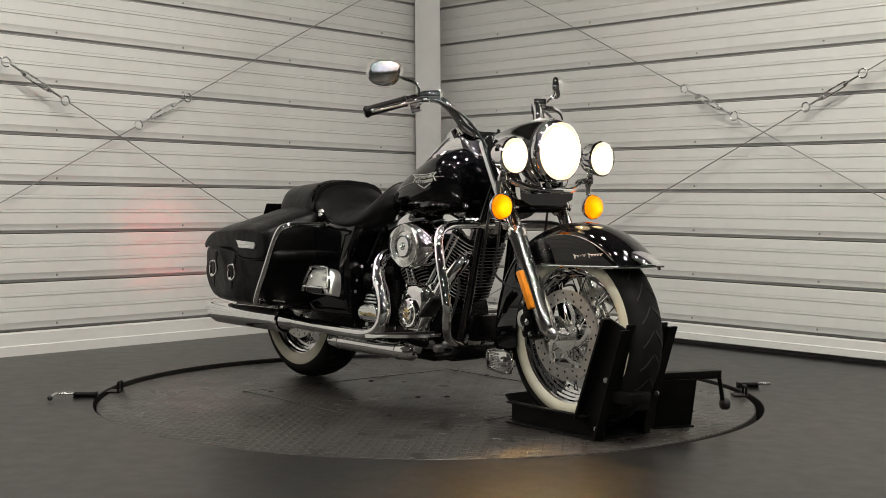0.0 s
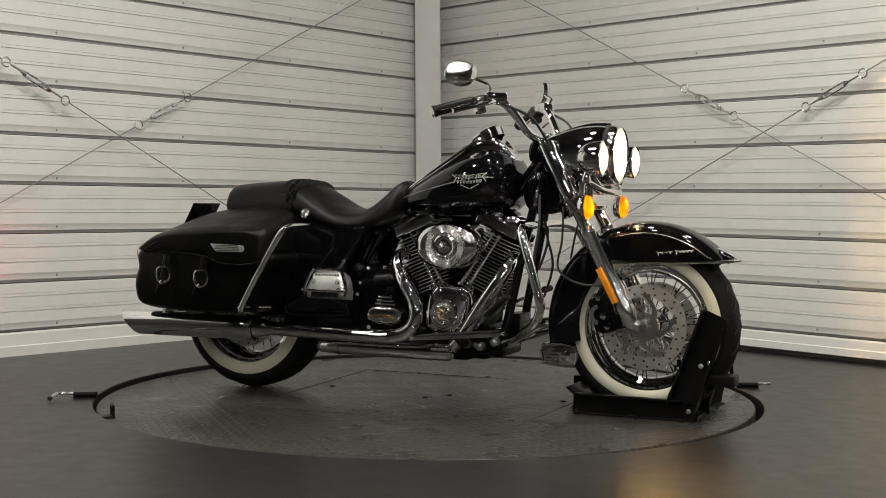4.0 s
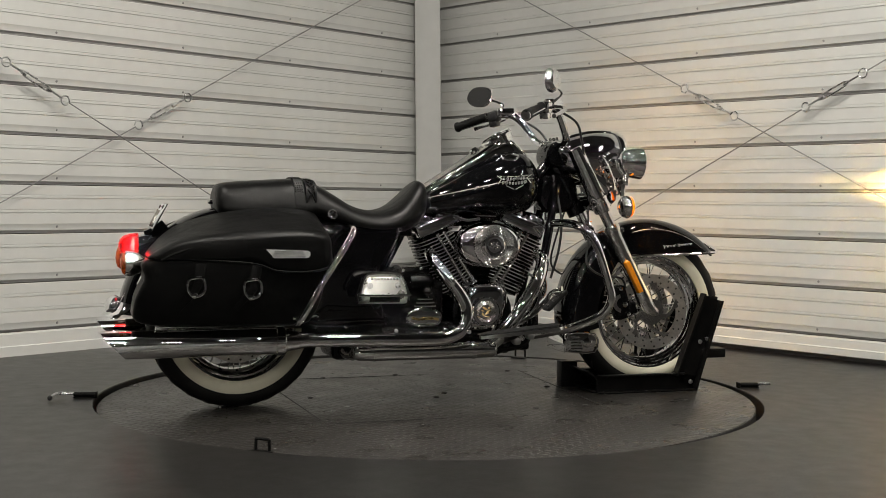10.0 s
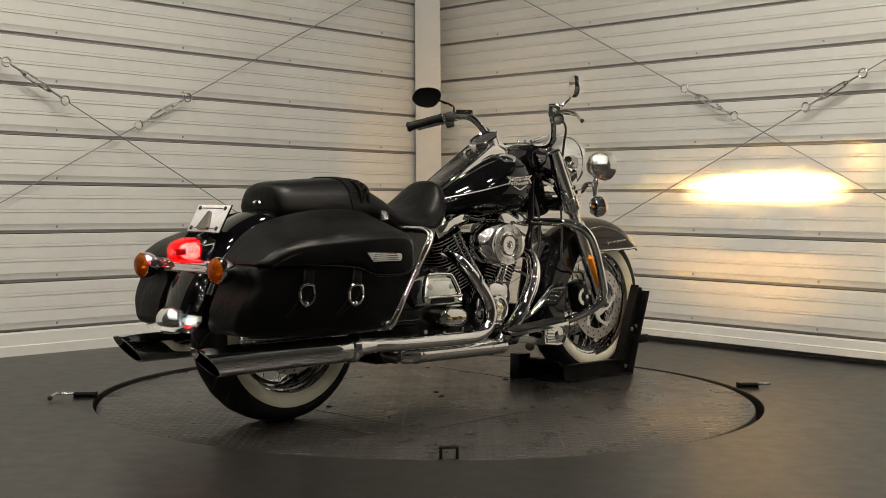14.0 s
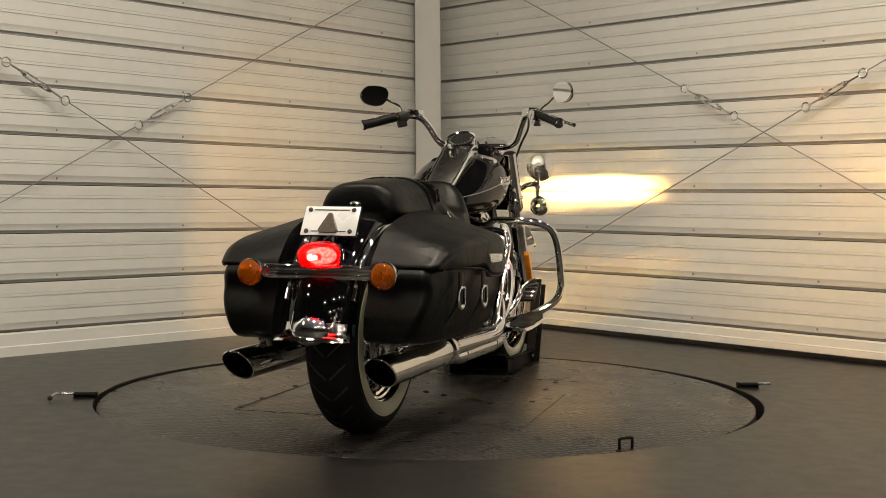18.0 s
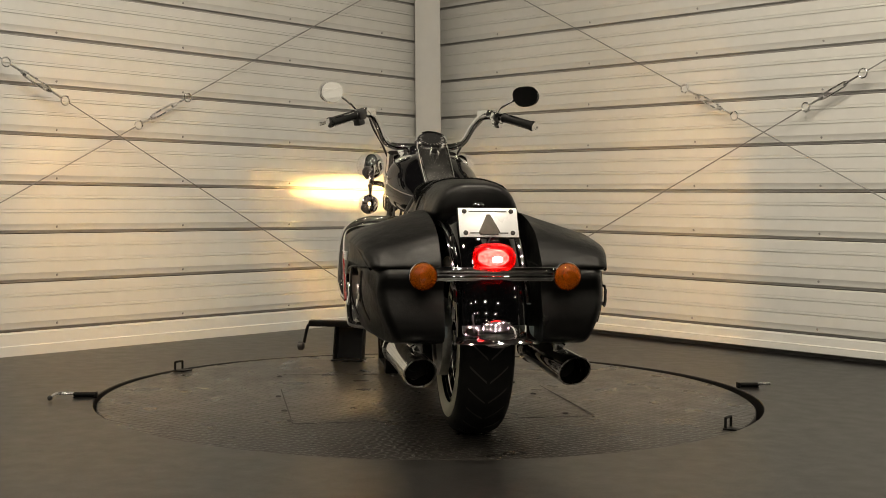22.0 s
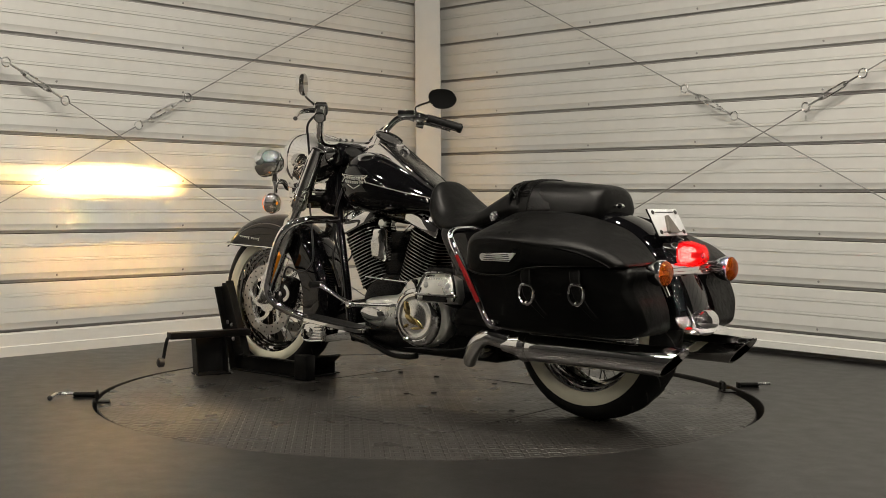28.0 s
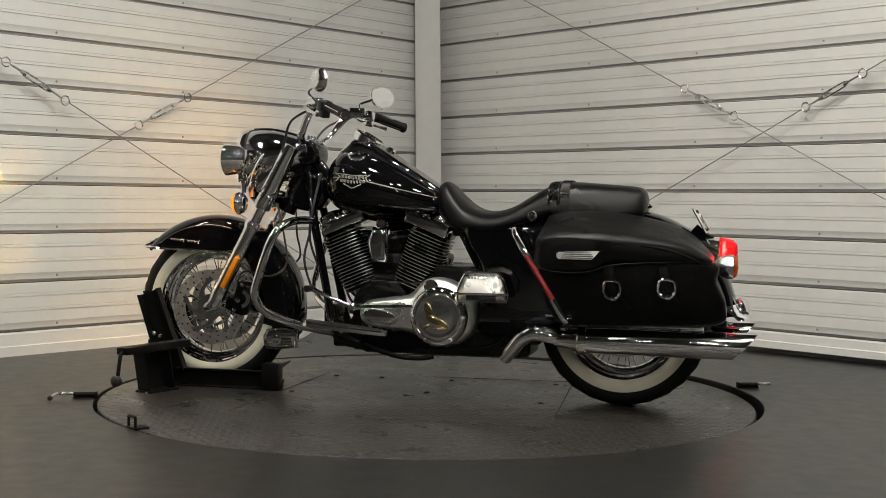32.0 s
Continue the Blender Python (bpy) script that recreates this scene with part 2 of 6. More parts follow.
def ellipsoid(bm, centre, radii, m=None, u=24, v=16):
    t = Matrix.Translation(centre) @ (m or Matrix()) @ Matrix.Diagonal((*radii, 1))
    bmesh.ops.create_uvsphere(bm, u_segments=u, v_segments=v, radius=1.0, matrix=t)
    return bm


def superring(x, hw, zb, zt, n=2.6, k=28, y0=0.0):
    """A rounded-square ring in the plane x = const."""
    out = []
    for i in range(k):
        a = math.tau * i / k
        c, s = math.cos(a), math.sin(a)
        out.append((x, y0 + hw * math.copysign(abs(c) ** (2 / n), c), (zb + zt) / 2 + (zt - zb) / 2 * math.copysign(abs(s) ** (2 / n), s)))
    return out


def finer(rows, res=5):
    """More sections between the given ones, on smooth curves."""
    pts = [Vector(r[:3]) for r in rows]
    extra = [Vector((r[3], 0, 0)) for r in rows]
    return [(a.x, a.y, a.z, b.x) for a, b in zip(curve_points(pts, res), curve_points(extra, res))]


def slab(bm, outline, y0, y1, rnd=0.02, warp=None, steps=4, both=False):
    """An outline in x, z given depth from y0 to y1, with a rounded edge towards y1."""
    c = Vector((sum(p[0] for p in outline) / len(outline), sum(p[1] for p in outline) / len(outline)))
    sgn = 1 if y1 > y0 else -1
    prof = [(y1 - sgn * rnd + sgn * rnd * math.sin(a), rnd * (1 - math.cos(a))) for a in np.linspace(0, math.pi / 2, steps + 1)]
    start = [(y0 + sgn * rnd - sgn * rnd * math.sin(a), rnd * (1 - math.cos(a))) for a in np.linspace(math.pi / 2, 0, steps + 1)] if both else [(y0, 0.0)]
    rings = []
    for y, inset in start + prof:
        ring = []
        for p in outline:
            d = Vector(p) - c
            q = c + d * max(0.0, 1 - inset / max(d.length, 1e-6))
            v = Vector((q.x, y, q.y))
            ring.append(warp(v) if warp else v)
        rings.append(ring)
    return loft(bm, rings)


def smooth_outline(pts, res=4):
    p = [Vector((*q, 0)) for q in pts]
    n, out = len(p), []
    for i in range(n):
        a, b, c, d = p[i - 1], p[i], p[(i + 1) % n], p[(i + 2) % n]
        for k in range(res):
            t = k / res
            q = 0.5 * (2 * b + (c - a) * t + (2 * a - 5 * b + 4 * c - d) * t * t + (3 * b - a - 3 * c + d) * t ** 3)
            out.append((q.x, q.y))
    return out


def thing(name, label, category, group="", kind=""):
    return tagged(new(name), label, category, group, kind)


# ---- the room ----
def along_wall(way, s, z, off=0.0):
    """A place s metres from the corner along a wall, off metres inside it."""
    inner = Vector((-way.y, way.x, 0)) if way.x < 0 else Vector((way.y, -way.x, 0))
    if inner.y > 0:
        inner = -inner
    return CORNER + way * s + inner * off + Vector((0, 0, z))


RIB = 0.2345
# one siding panel, seen in section: (off the wall, height over the panel's foot)
PROFILE = [(-0.006, 0.0015), (-0.006, 0.0135), (0.0095, 0.0145), (0.0115, 0.0165), (0.0115, 0.0205),
           (0.0180, 0.0440), (0.0190, 0.0460)]
for groove in (0.0985, 0.1685):
    # a deeper line and, over it, a faint one
    PROFILE += [(0.0190, groove - 0.0028), (0.0140, groove - 0.0018), (0.0140, groove + 0.0012), (0.0190, groove + 0.0022),
                (0.0190, groove + 0.0130), (0.0170, groove + 0.0138), (0.0170, groove + 0.0156), (0.0190, groove + 0.0164)]
PROFILE += [(0.019, 0.2280), (0.017, 0.2310), (-0.004, 0.2315)]


def siding_wall(name, way, length, label):
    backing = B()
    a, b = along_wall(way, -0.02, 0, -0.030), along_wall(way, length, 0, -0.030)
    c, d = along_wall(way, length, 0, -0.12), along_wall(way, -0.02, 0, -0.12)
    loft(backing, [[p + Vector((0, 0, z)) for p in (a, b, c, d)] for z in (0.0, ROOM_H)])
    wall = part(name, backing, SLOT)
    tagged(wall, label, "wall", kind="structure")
    first = B()
    loft(first, [[along_wall(way, s, z, o) for o, z in PROFILE] for s in (0.0, length)], cap=False, closed=False)
    foot = 0.112
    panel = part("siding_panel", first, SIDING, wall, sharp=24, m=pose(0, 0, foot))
    # recess faces at the panel's foot take the shade-coloured grey
    panel.data.materials.append(JOINT_SHADE)
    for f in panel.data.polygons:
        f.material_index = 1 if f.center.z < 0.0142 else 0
    z = foot + RIB
    while z + RIB < ROOM_H:
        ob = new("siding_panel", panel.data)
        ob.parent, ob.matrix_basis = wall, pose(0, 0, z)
        z += RIB
    # screws on every rib
    screw = B()
    lathe(screw, [(0, 0.0062), (0.003, 0.0062), (0.005, 0.0035)], (0, 0, 0), (-way.y, way.x, 0) if way.x < 0 else (way.y, -way.x, 0), 8)
    pin = None
    for i in range(9):
        for s in (0.55, 1.30, 2.05, 2.80):
            p = along_wall(way, s, foot + i * RIB + 0.0320, 0.0130)
            if pin is None:
                pin = part("screw", screw, CABLE_STEEL, wall, m=Matrix.Translation(p))
            else:
                o = new("screw", pin.data)
                o.parent, o.matrix_basis = wall, Matrix.Translation(p)
    return wall


wall_left = siding_wall("wall_west", LEFT_WAY, 5.6, "white ribbed metal siding wall with dark rib shadows")
wall_right = siding_wall("wall_east", RIGHT_WAY, 5.6, "white ribbed metal siding wall with a dark foot gap")

# foot flashing of the two walls
bm = B()
loft(bm, [[along_wall(LEFT_WAY, s, z, o) for o, z in ((0.0, 0.0), (0.030, 0.0), (0.030, 0.046), (0.024, 0.050), (0.022, 0.104), (0.0, 0.1115))] for s in (0, 5.6)])
tagged(part("baseboard", bm, SIDING), "white metal foot flashing along the wall", "flashing", kind="structure")
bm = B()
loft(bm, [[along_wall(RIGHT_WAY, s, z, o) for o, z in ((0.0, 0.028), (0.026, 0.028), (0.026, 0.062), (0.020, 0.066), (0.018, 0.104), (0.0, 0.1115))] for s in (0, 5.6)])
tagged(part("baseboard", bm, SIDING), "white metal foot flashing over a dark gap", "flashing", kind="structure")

# out of view beyond the siding, plain near-black side walls keep reflections dark
HALL = 15.5
for nm, way in (("wall_west_plain", LEFT_WAY), ("wall_east_plain", RIGHT_WAY)):
    bm = B()
    loft(bm, [[along_wall(way, s, z, o) for s, o in ((5.603, -0.030), (HALL, -0.030), (HALL, -0.12), (5.603, -0.12))] for z in (0.0, ROOM_H)])
    tagged(part(nm, bm, SHADE_WALL), "plain dark grey wall beyond the siding", "wall", kind="structure")

# two more unseen near-black walls and a ceiling close the place behind the camera
far_l, far_r = along_wall(LEFT_WAY, HALL, 0), along_wall(RIGHT_WAY, HALL, 0)
far_c = far_l + RIGHT_WAY * HALL
for nm, p, q in (("wall_south_west", far_l, far_c), ("wall_south_east", far_r, far_c)):
    bm = B()
    out = (p + q) / 2 - Vector((0, -8.0, 0))
    n = Vector((-(q - p).y, (q - p).x, 0)).normalized() * 0.15
    n = n if n.dot(out) > 0 else -n
    loft(bm, [[p + Vector((0, 0, z)), q + Vector((0, 0, z)), q + n + Vector((0, 0, z)), p + n + Vector((0, 0, z))] for z in (0, ROOM_H)])
    tagged(part(nm, bm, SHADE_WALL), "plain grey wall behind the camera", "wall", kind="structure")
bm = B()
loft(bm, [[(x, y, z) for x, y in ((-11.5, -20.5), (11.5, -20.5), (11.5, 4.2), (-11.5, 4.2))] for z in (ROOM_H, ROOM_H + 0.15)])
tagged(part("ceiling", bm, CEILING), "plain dark grey ceiling", "ceiling", kind="structure")

# floor with a round pit for the turntable
HOLE, HOLE_X, HOLE_Y, DISC = 1.267, 0.008, 0.016, 1.238
bm = B()
n = 192
ring_i = [(HOLE_X + HOLE * math.cos(k * math.tau / n), HOLE_Y + HOLE * math.sin(k * math.tau / n)) for k in range(n)]


def to_square(a):
    c, s = math.cos(a), math.sin(a)
    f = 1 / max(abs(c), abs(s))
    return (c * f * 12.5, -8.3 + s * f * 12.5)


LIP = 0.006
rings = [[(x, y, -0.12) for x, y in ring_i], [(x, y, LIP - 0.003) for x, y in ring_i],
         [(HOLE_X + (x - HOLE_X) * 1.002, y * 1.002, LIP) for x, y in ring_i], [(HOLE_X + (x - HOLE_X) * 1.25, y * 1.25, 0.0) for x, y in ring_i],
         [(*to_square(k * math.tau / n), 0.0) for k in range(n)]]
loft(bm, rings, cap=False)
tagged(part("floor", bm, FLOOR, sharp=30), "worn dark grey sealed concrete floor", "floor", kind="structure")
bm = B()
loft(bm, [[(HOLE_X + 1.3 * math.cos(k * math.tau / 48), 1.3 * math.sin(k * math.tau / 48), z) for k in range(48)] for z in (-0.16, -0.12)])
tagged(part("pit_floor", bm, SEAM), "dark bottom of the turntable pit", "pit", kind="structure")

# steel column in the corner, leaning by less than a degree
bm = B()
box(bm, (0.158, 0.150, ROOM_H), (0, 0, ROOM_H / 2), bevel=0.006)
column = part("column", bm, COLUMN)
column.matrix_basis = pose(0.0, 3.105, 0, 0, -0.9, 0) @ pose(0.0087, 0, 0)
tagged(column, "grey painted square steel column in the corner", "column", kind="structure")


# wire braces with turnbuckles
def brace(way, s0, z0, s1, z1, rings_at, off, label):
    """A rod from (s0, z0) to (s1, z1) on the wall with a turnbuckle between the two ring places."""
    ob = thing("wall_brace", label, "brace", "crossed wall braces")
    p0, p1 = along_wall(way, s0, z0, off), along_wall(way, s1, z1, off)
    d = (p1 - p0).normalized()
    q = [p0 + d * (((along_wall(way, s, z, off)) - p0).dot(d)) for s, z in rings_at]
    q.sort(key=lambda v: (v - p0).length)
    r = 0.022
    for a, b in ((p0, q[0] - d * r), (q[1] + d * r, p1)):
        part("rod", rod(B(), a, b, 0.0031, seg=8), CABLE_STEEL, ob)
    nrm = (along_wall(way, 0, 0, 1) - along_wall(way, 0, 0, 0))
    for c in q:
        bm = B()
        side = d.cross(nrm)
        tube(bm, [c + (d * math.cos(a) + side * math.sin(a)) * 0.022 for a in np.linspace(0.35, math.tau - 0.1, 14)], 0.0042, 8, 2)
        part("ring_eye", bm, GALVANISED, ob)
    mid = (q[1] - q[0])
    a, b = q[0] + d * r, q[1] - d * r
    part("threaded_end", rod(B(), a, a + mid * 0.24, 0.005, seg=8), GALVANISED, ob)
    part("threaded_end", rod(B(), b - mid * 0.24, b, 0.005, seg=8), GALVANISED, ob)
    side = d.cross(nrm)
    bm = B()
    for k in (-1, 1):
        tube(bm, [a + mid * 0.20 + side * 0.003 * k, a + mid * 0.27 + side * 0.011 * k, b - mid * 0.27 + side * 0.011 * k, b - mid * 0.20 + side * 0.003 * k], 0.0048, 8, 3)
    for c in (a + mid * 0.22, b - mid * 0.22):
        rod(bm, c - d * 0.013, c + d * 0.013, 0.0095, seg=10)
    part("turnbuckle_body", bm, GALVANISED, ob)
    bm = B()
    box(bm, (0.05, 0.05, 0.008), m=Matrix.Translation(p0) @ d.to_track_quat("Z", "Y").to_matrix().to_4x4(), bevel=0.002)
    part("end_plate", bm, GALVANISED, ob)
    return ob


brace(LEFT_WAY, 3.75, 1.714, 0.402, 0.0, [(3.099, 1.38), (2.796, 1.209)], 0.075, "thin steel rod brace with a galvanised turnbuckle")
brace(LEFT_WAY, 0.18, 2.27, 4.40, 0.059, [(2.059, 1.285), (2.362, 1.125)], 0.065, "thin steel rod brace with a galvanised turnbuckle")
brace(RIGHT_WAY, 0.15, 2.30, 4.55, 0.09, [(2.014, 1.354), (2.327, 1.192)], 0.075, "thin steel rod brace with a galvanised turnbuckle")
brace(RIGHT_WAY, 4.30, 1.984, 0.30, 0.05, [(3.037, 1.379), (2.737, 1.235)], 0.065, "thin steel rod brace with a galvanised turnbuckle")

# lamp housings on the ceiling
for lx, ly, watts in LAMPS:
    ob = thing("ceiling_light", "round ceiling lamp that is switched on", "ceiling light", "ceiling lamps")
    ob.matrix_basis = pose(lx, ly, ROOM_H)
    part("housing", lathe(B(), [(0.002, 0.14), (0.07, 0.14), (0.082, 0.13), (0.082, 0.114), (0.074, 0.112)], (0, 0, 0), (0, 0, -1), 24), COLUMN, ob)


# spring latches on the floor beside the turntable
def floor_latch(x, y, turn, flip):
    ob = thing("floor_latch", "small steel spring latch bolted to the floor", "latch", "floor latches")
    ob.matrix_basis = pose(x, y, 0.0052, 0, 0, turn)
    bm = B()
    box(bm, (0.080, 0.028, 0.004), (0, 0, 0.0025), bevel=0.001)
    part("base_plate", bm, BLACK_STEEL, ob)
    part("barrel", rod(B(), (-0.038, 0, 0.013), (0.038, 0, 0.013), 0.0095, seg=16), BLACK_STEEL, ob)
    bm = B()
    tube(bm, [(-0.035, 0, 0.017), (-0.09, 0, 0.017), (-0.104, 0, 0.015), (-0.108, -0.02 * flip, 0.013), (-0.112, -0.065 * flip, 0.010)] if flip else
         [(-0.035, 0, 0.017), (-0.09, 0, 0.017)], 0.0058, 8, 4)
    part("bolt_rod", bm, GALVANISED, ob)
    if flip:
        part("knob", ellipsoid(B(), (-0.112, -0.070 * flip, 0.011), (0.010, 0.010, 0.010), u=12, v=8), PLASTIC, ob)
    part("catch", box(B(), (0.010, 0.034, 0.024), (0.044, 0, 0.012), bevel=0.003), BLACK_STEEL, ob)
    return ob


floor_latch(-1.288, -0.160, 6, 1)
floor_latch(1.312, 0.228, 184, 0)


# ---- turntable ----
def tread_material():
    m = material("steel_tread_plate", (0.032, 0.0295, 0.027), 0.31, 0.32, vary=0.2, scale=30, rough_vary=0.06,
                 second=(0.034, 0.031, 0.028), second_scale=1.6, second_amount=0.5)
    nt = m.node_tree
    b = nt.nodes["Principled BSDF"]
    co = nt.nodes.new("ShaderNodeTexCoord")
    heights = []
    for turn in (45, -45):
        mp = nt.nodes.new("ShaderNodeMapping")
        mp.inputs["Rotation"].default_value = (0, 0, radians(turn))
        mp.inputs["Scale"].default_value = (1.0, 1.0, 1.0)
        nt.links.new(co.outputs["Object"], mp.inputs["Vector"])
        bk = nt.nodes.new("ShaderNodeTexBrick")
        bk.inputs["Scale"].default_value = 1.0
        bk.inputs["Brick Width"].default_value, bk.inputs["Row Height"].default_value = 0.030, 0.030
        bk.inputs["Mortar Size"].default_value, bk.inputs["Mortar Smooth"].default_value = 0.0085, 0.5
        nt.links.new(mp.outputs[0], bk.inputs["Vector"])
        heights.append(bk.outputs["Fac"])
    mul = nt.nodes.new("ShaderNodeMath")
    mul.operation = "MULTIPLY"
    nt.links.new(heights[0], mul.inputs[0])
    nt.links.new(heights[1], mul.inputs[1])
    bn = nt.nodes.new("ShaderNodeBump")
    bn.inputs["Strength"].default_value, bn.inputs["Distance"].default_value = 0.85, 0.0018
    nt.links.new(mul.outputs[0], bn.inputs["Height"])
    nt.links.new(bn.outputs["Normal"], b.inputs["Normal"])
    return m


TREAD = tread_material()
turntable = thing("turntable", "round dark steel tread-plate turntable set into the floor", "turntable")


def tilt(x):
    """The platform stands a little proud under the front wheel and a little low under the rear one."""
    return 0.0085 * x / DISC


bm = B()
loft(bm, [[(r * math.cos(k * math.tau / 160), r * math.sin(k * math.tau / 160), z + tilt(r * math.cos(k * math.tau / 160))) for k in range(160)]
          for r, z in ((DISC, -0.10), (DISC, -0.002), (DISC - 0.003, 0.0))])
part("platform", bm, TREAD, turntable)
bm = B()
loft(bm, [[(r * math.cos(k * math.tau / 160), r * math.sin(k * math.tau / 160), z + tilt(r * math.cos(k * math.tau / 160))) for k in range(160)]
          for r, z in ((DISC + 0.0035, -0.10), (DISC + 0.0035, -0.004), (DISC + 0.0005, -0.004))], cap=False)
part("rim_band", bm, SEAM, turntable, "dark rubber edge band")
HATCH = [(0.585, 0.571), (-0.556, 0.540), (-0.500, -0.530), (0.560, -0.480)]
for (x0, y0), (x1, y1) in zip(HATCH, HATCH[1:] + HATCH[:1]):
    d = Vector((x1 - x0, y1 - y0, 0))
    m = Matrix.Translation(((x0 + x1) / 2, (y0 + y1) / 2, 0.0004 + tilt((x0 + x1) / 2))) @ d.to_track_quat("X", "Z").to_matrix().to_4x4()
    part("hatch_seam", box(B(), (d.length, 0.0045, 0.0018), m=m), SEAM, turntable)
for x, y in ((0.53, 0.56), (0.02, 0.575), (-0.50, 0.545), (-0.45, 0.05), (-0.44, -0.44), (0.0, -0.42), (0.50, -0.39), (0.53, 0.08),
             (0.08, 0.035), (0.02, -0.06), (-0.30, 0.56), (0.30, -0.40)):
    part("bolt", lathe(B(), [(0, 0.011), (0.003, 0.011), (0.0045, 0.006)], (x, y, tilt(x)), (0, 0, 1), 10), SEAM, turntable)
for x, y, turn in ((-0.792, -0.936, 47), (0.737, 0.975, 53)):
    k = Matrix.Translation((x, y, tilt(x))) @ pose(0, 0, 0, 0, 0, turn)
    bm = B()
    box(bm, (0.052, 0.066, 0.006), m=k @ pose(0, 0, 0.003), bevel=0.001)
    part("hook_plate", bm, BLACK_STEEL, turntable)
    bm = B()
    tube(bm, [k @ Vector(p) for p in ((0.02, -0.024, 0.004), (0.02, -0.024, 0.035), (0.02, -0.020, 0.040), (0.02, 0.020, 0.040), (0.02, 0.024, 0.035), (0.02, 0.024, 0.004))], 0.0048, 8, 4)
    part("tie_down_hook", bm, BLACK_STEEL, turntable)

# ---- wheel chock under the front wheel, in the motorcycle's own axes ----
chock = thing("wheel_chock", "black steel wheel chock with a crank handle on the turntable", "wheel chock")
BASE_Z = 0.0068


def poly(bm, outline, y0, y1):
    loft(bm, [[(x, y, z) for x, z in outline] for y in (y0, y1)])
    return bm


def chock_parts():
    for side, y in ((-1, -0.094), (1, 0.094)):
        x0 = 0.655 if side < 0 else 0.60
        part("side_rail", poly(B(), [(x0, BASE_Z), (1.09, BASE_Z), (1.09, 0.06), (1.02, 0.074), (x0, 0.078)], y - 0.004, y + 0.004), BLACK_STEEL, chock)
        part("rail_flange", box(B(), (1.03 - x0, 0.026, 0.006), ((1.03 + x0) / 2, y + side * 0.016, 0.0755), bevel=0.0015), BLACK_STEEL, chock)
        part("foot_flange", box(B(), (1.08 - x0, 0.030, 0.006), ((1.08 + x0) / 2, y + side * 0.019, BASE_Z + 0.003), bevel=0.0015), BLACK_STEEL, chock)
        part("upright", poly(B(), [(0.985, 0.062), (1.070, 0.006), (1.094, 0.090), (1.182, 0.364), (1.105, 0.396)], y - 0.004, y + 0.004), BLACK_STEEL, chock)
        part("upright_web", poly(B(), [(1.070, 0.010), (1.078, 0.008), (1.102, 0.090), (1.190, 0.364), (1.182, 0.366)], y - side * 0.004, y + side * 0.034), BLACK_STEEL, chock)
        part("upright_web", poly(B(), [(0.985, 0.070), (0.992, 0.066), (1.112, 0.392), (1.105, 0.396)], y - side * 0.004, y + side * 0.034), BLACK_STEEL, chock)
    part("base_plate", box(B(), (0.44, 0.184, 0.008), (0.86, 0, BASE_Z + 0.004), bevel=0.001), BLACK_STEEL, chock)
    bm = B()
    box(bm, (0.11, 0.19, 0.008), m=pose(0.66, 0, 0.060, 0, 38, 0), bevel=0.001)
    part("ramp_plate", bm, BLACK_STEEL, chock)
    for y in (0.118,):
        part("foot_block", box(B(), (0.07, 0.055, 0.105), (0.615, y, 0.058), bevel=0.003), BLACK_STEEL, chock)
    part("stop_plate", box(B(), (0.008, 0.184, 0.30), m=pose(1.140, 0, 0.235, 0, 15, 0), bevel=0.002), BLACK_STEEL, chock)
    part("front_stub", box(B(), (0.105, 0.085, 0.036), (1.162, -0.062, 0.152), bevel=0.003), BLACK_STEEL, chock)
    turn = pose(1.029, 0.2735, 0, 0, 0, -20.1)
    bm = B()
    for y in (-0.066, 0.066):
        loft(bm, [[turn @ Vector((x + dx, y + dy, z)) for x, dx, z in ((-0.03, 0, BASE_Z), (0.03, 0, BASE_Z), (0.03, 0.035, 0.172), (-0.03, 0.035, 0.172))] for dy in (-0.003, 0.003)])
    loft(bm, [[turn @ Vector((x, y, z)) for x, z in ((0.024, BASE_Z), (0.030, BASE_Z), (0.065, 0.172), (0.059, 0.172))] for y in (-0.066, 0.066)])
    part("support_leg", bm, BLACK_STEEL, chock)
    part("leg_foot", box(B(), (0.085, 0.150, 0.007), m=turn @ pose(0, 0, BASE_Z + 0.0035), bevel=0.002), BLACK_STEEL, chock)
    arm = Vector((0.098, 0.352, -0.010))
    part("top_arm", box(B(), (0.052, arm.length, 0.028), m=Matrix.Translation((1.039, 0.276, 0.178)) @ pose(0, 0, 0, 0, 0, -15.6), bevel=0.003), BLACK_STEEL, chock)
    part("crank_arm", tube(B(), [(1.083, 0.430, 0.172), (1.087, 0.452, 0.171), (1.089, 0.463, 0.155), (1.091, 0.478, 0.085)], 0.0075, 10), BLACK_STEEL, chock)
    bm = B()
    lathe(bm, [(0, 0.010), (0.006, 0.020), (0.026, 0.021), (0.032, 0.012)], (1.085, 0.476, 0.070), (0.3, 0.9, 0), 10)
    part("crank_knob", bm, PLASTIC, chock)
    for x, y, z in ((1.10, -0.098, 0.20), (1.13, -0.098, 0.21), (1.06, -0.098, 0.04), (1.10, 0.098, 0.20), (1.13, 0.098, 0.21),
                    (1.09, 0.098, 0.14), (1.13, 0.098, 0.145)):
        s = 1 if y > 0 else -1
        part("bolt", lathe(B(), [(0, 0.009), (0.005, 0.009), (0.007, 0.004)], (x, y + s * 0.001, z), (0, s, 0), 8), GALVANISED, chock)
    for x, y in ((0.68, -0.112), (0.86, -0.112), (1.03, -0.112), (1.035, 0.345), (0.985, 0.20)):
        part("floor_bolt", lathe(B(), [(0, 0.010), (0.006, 0.010), (0.010, 0.005)], (x, y, 0.003), (0, 0, 1), 8), GALVANISED, chock)


chock_parts()

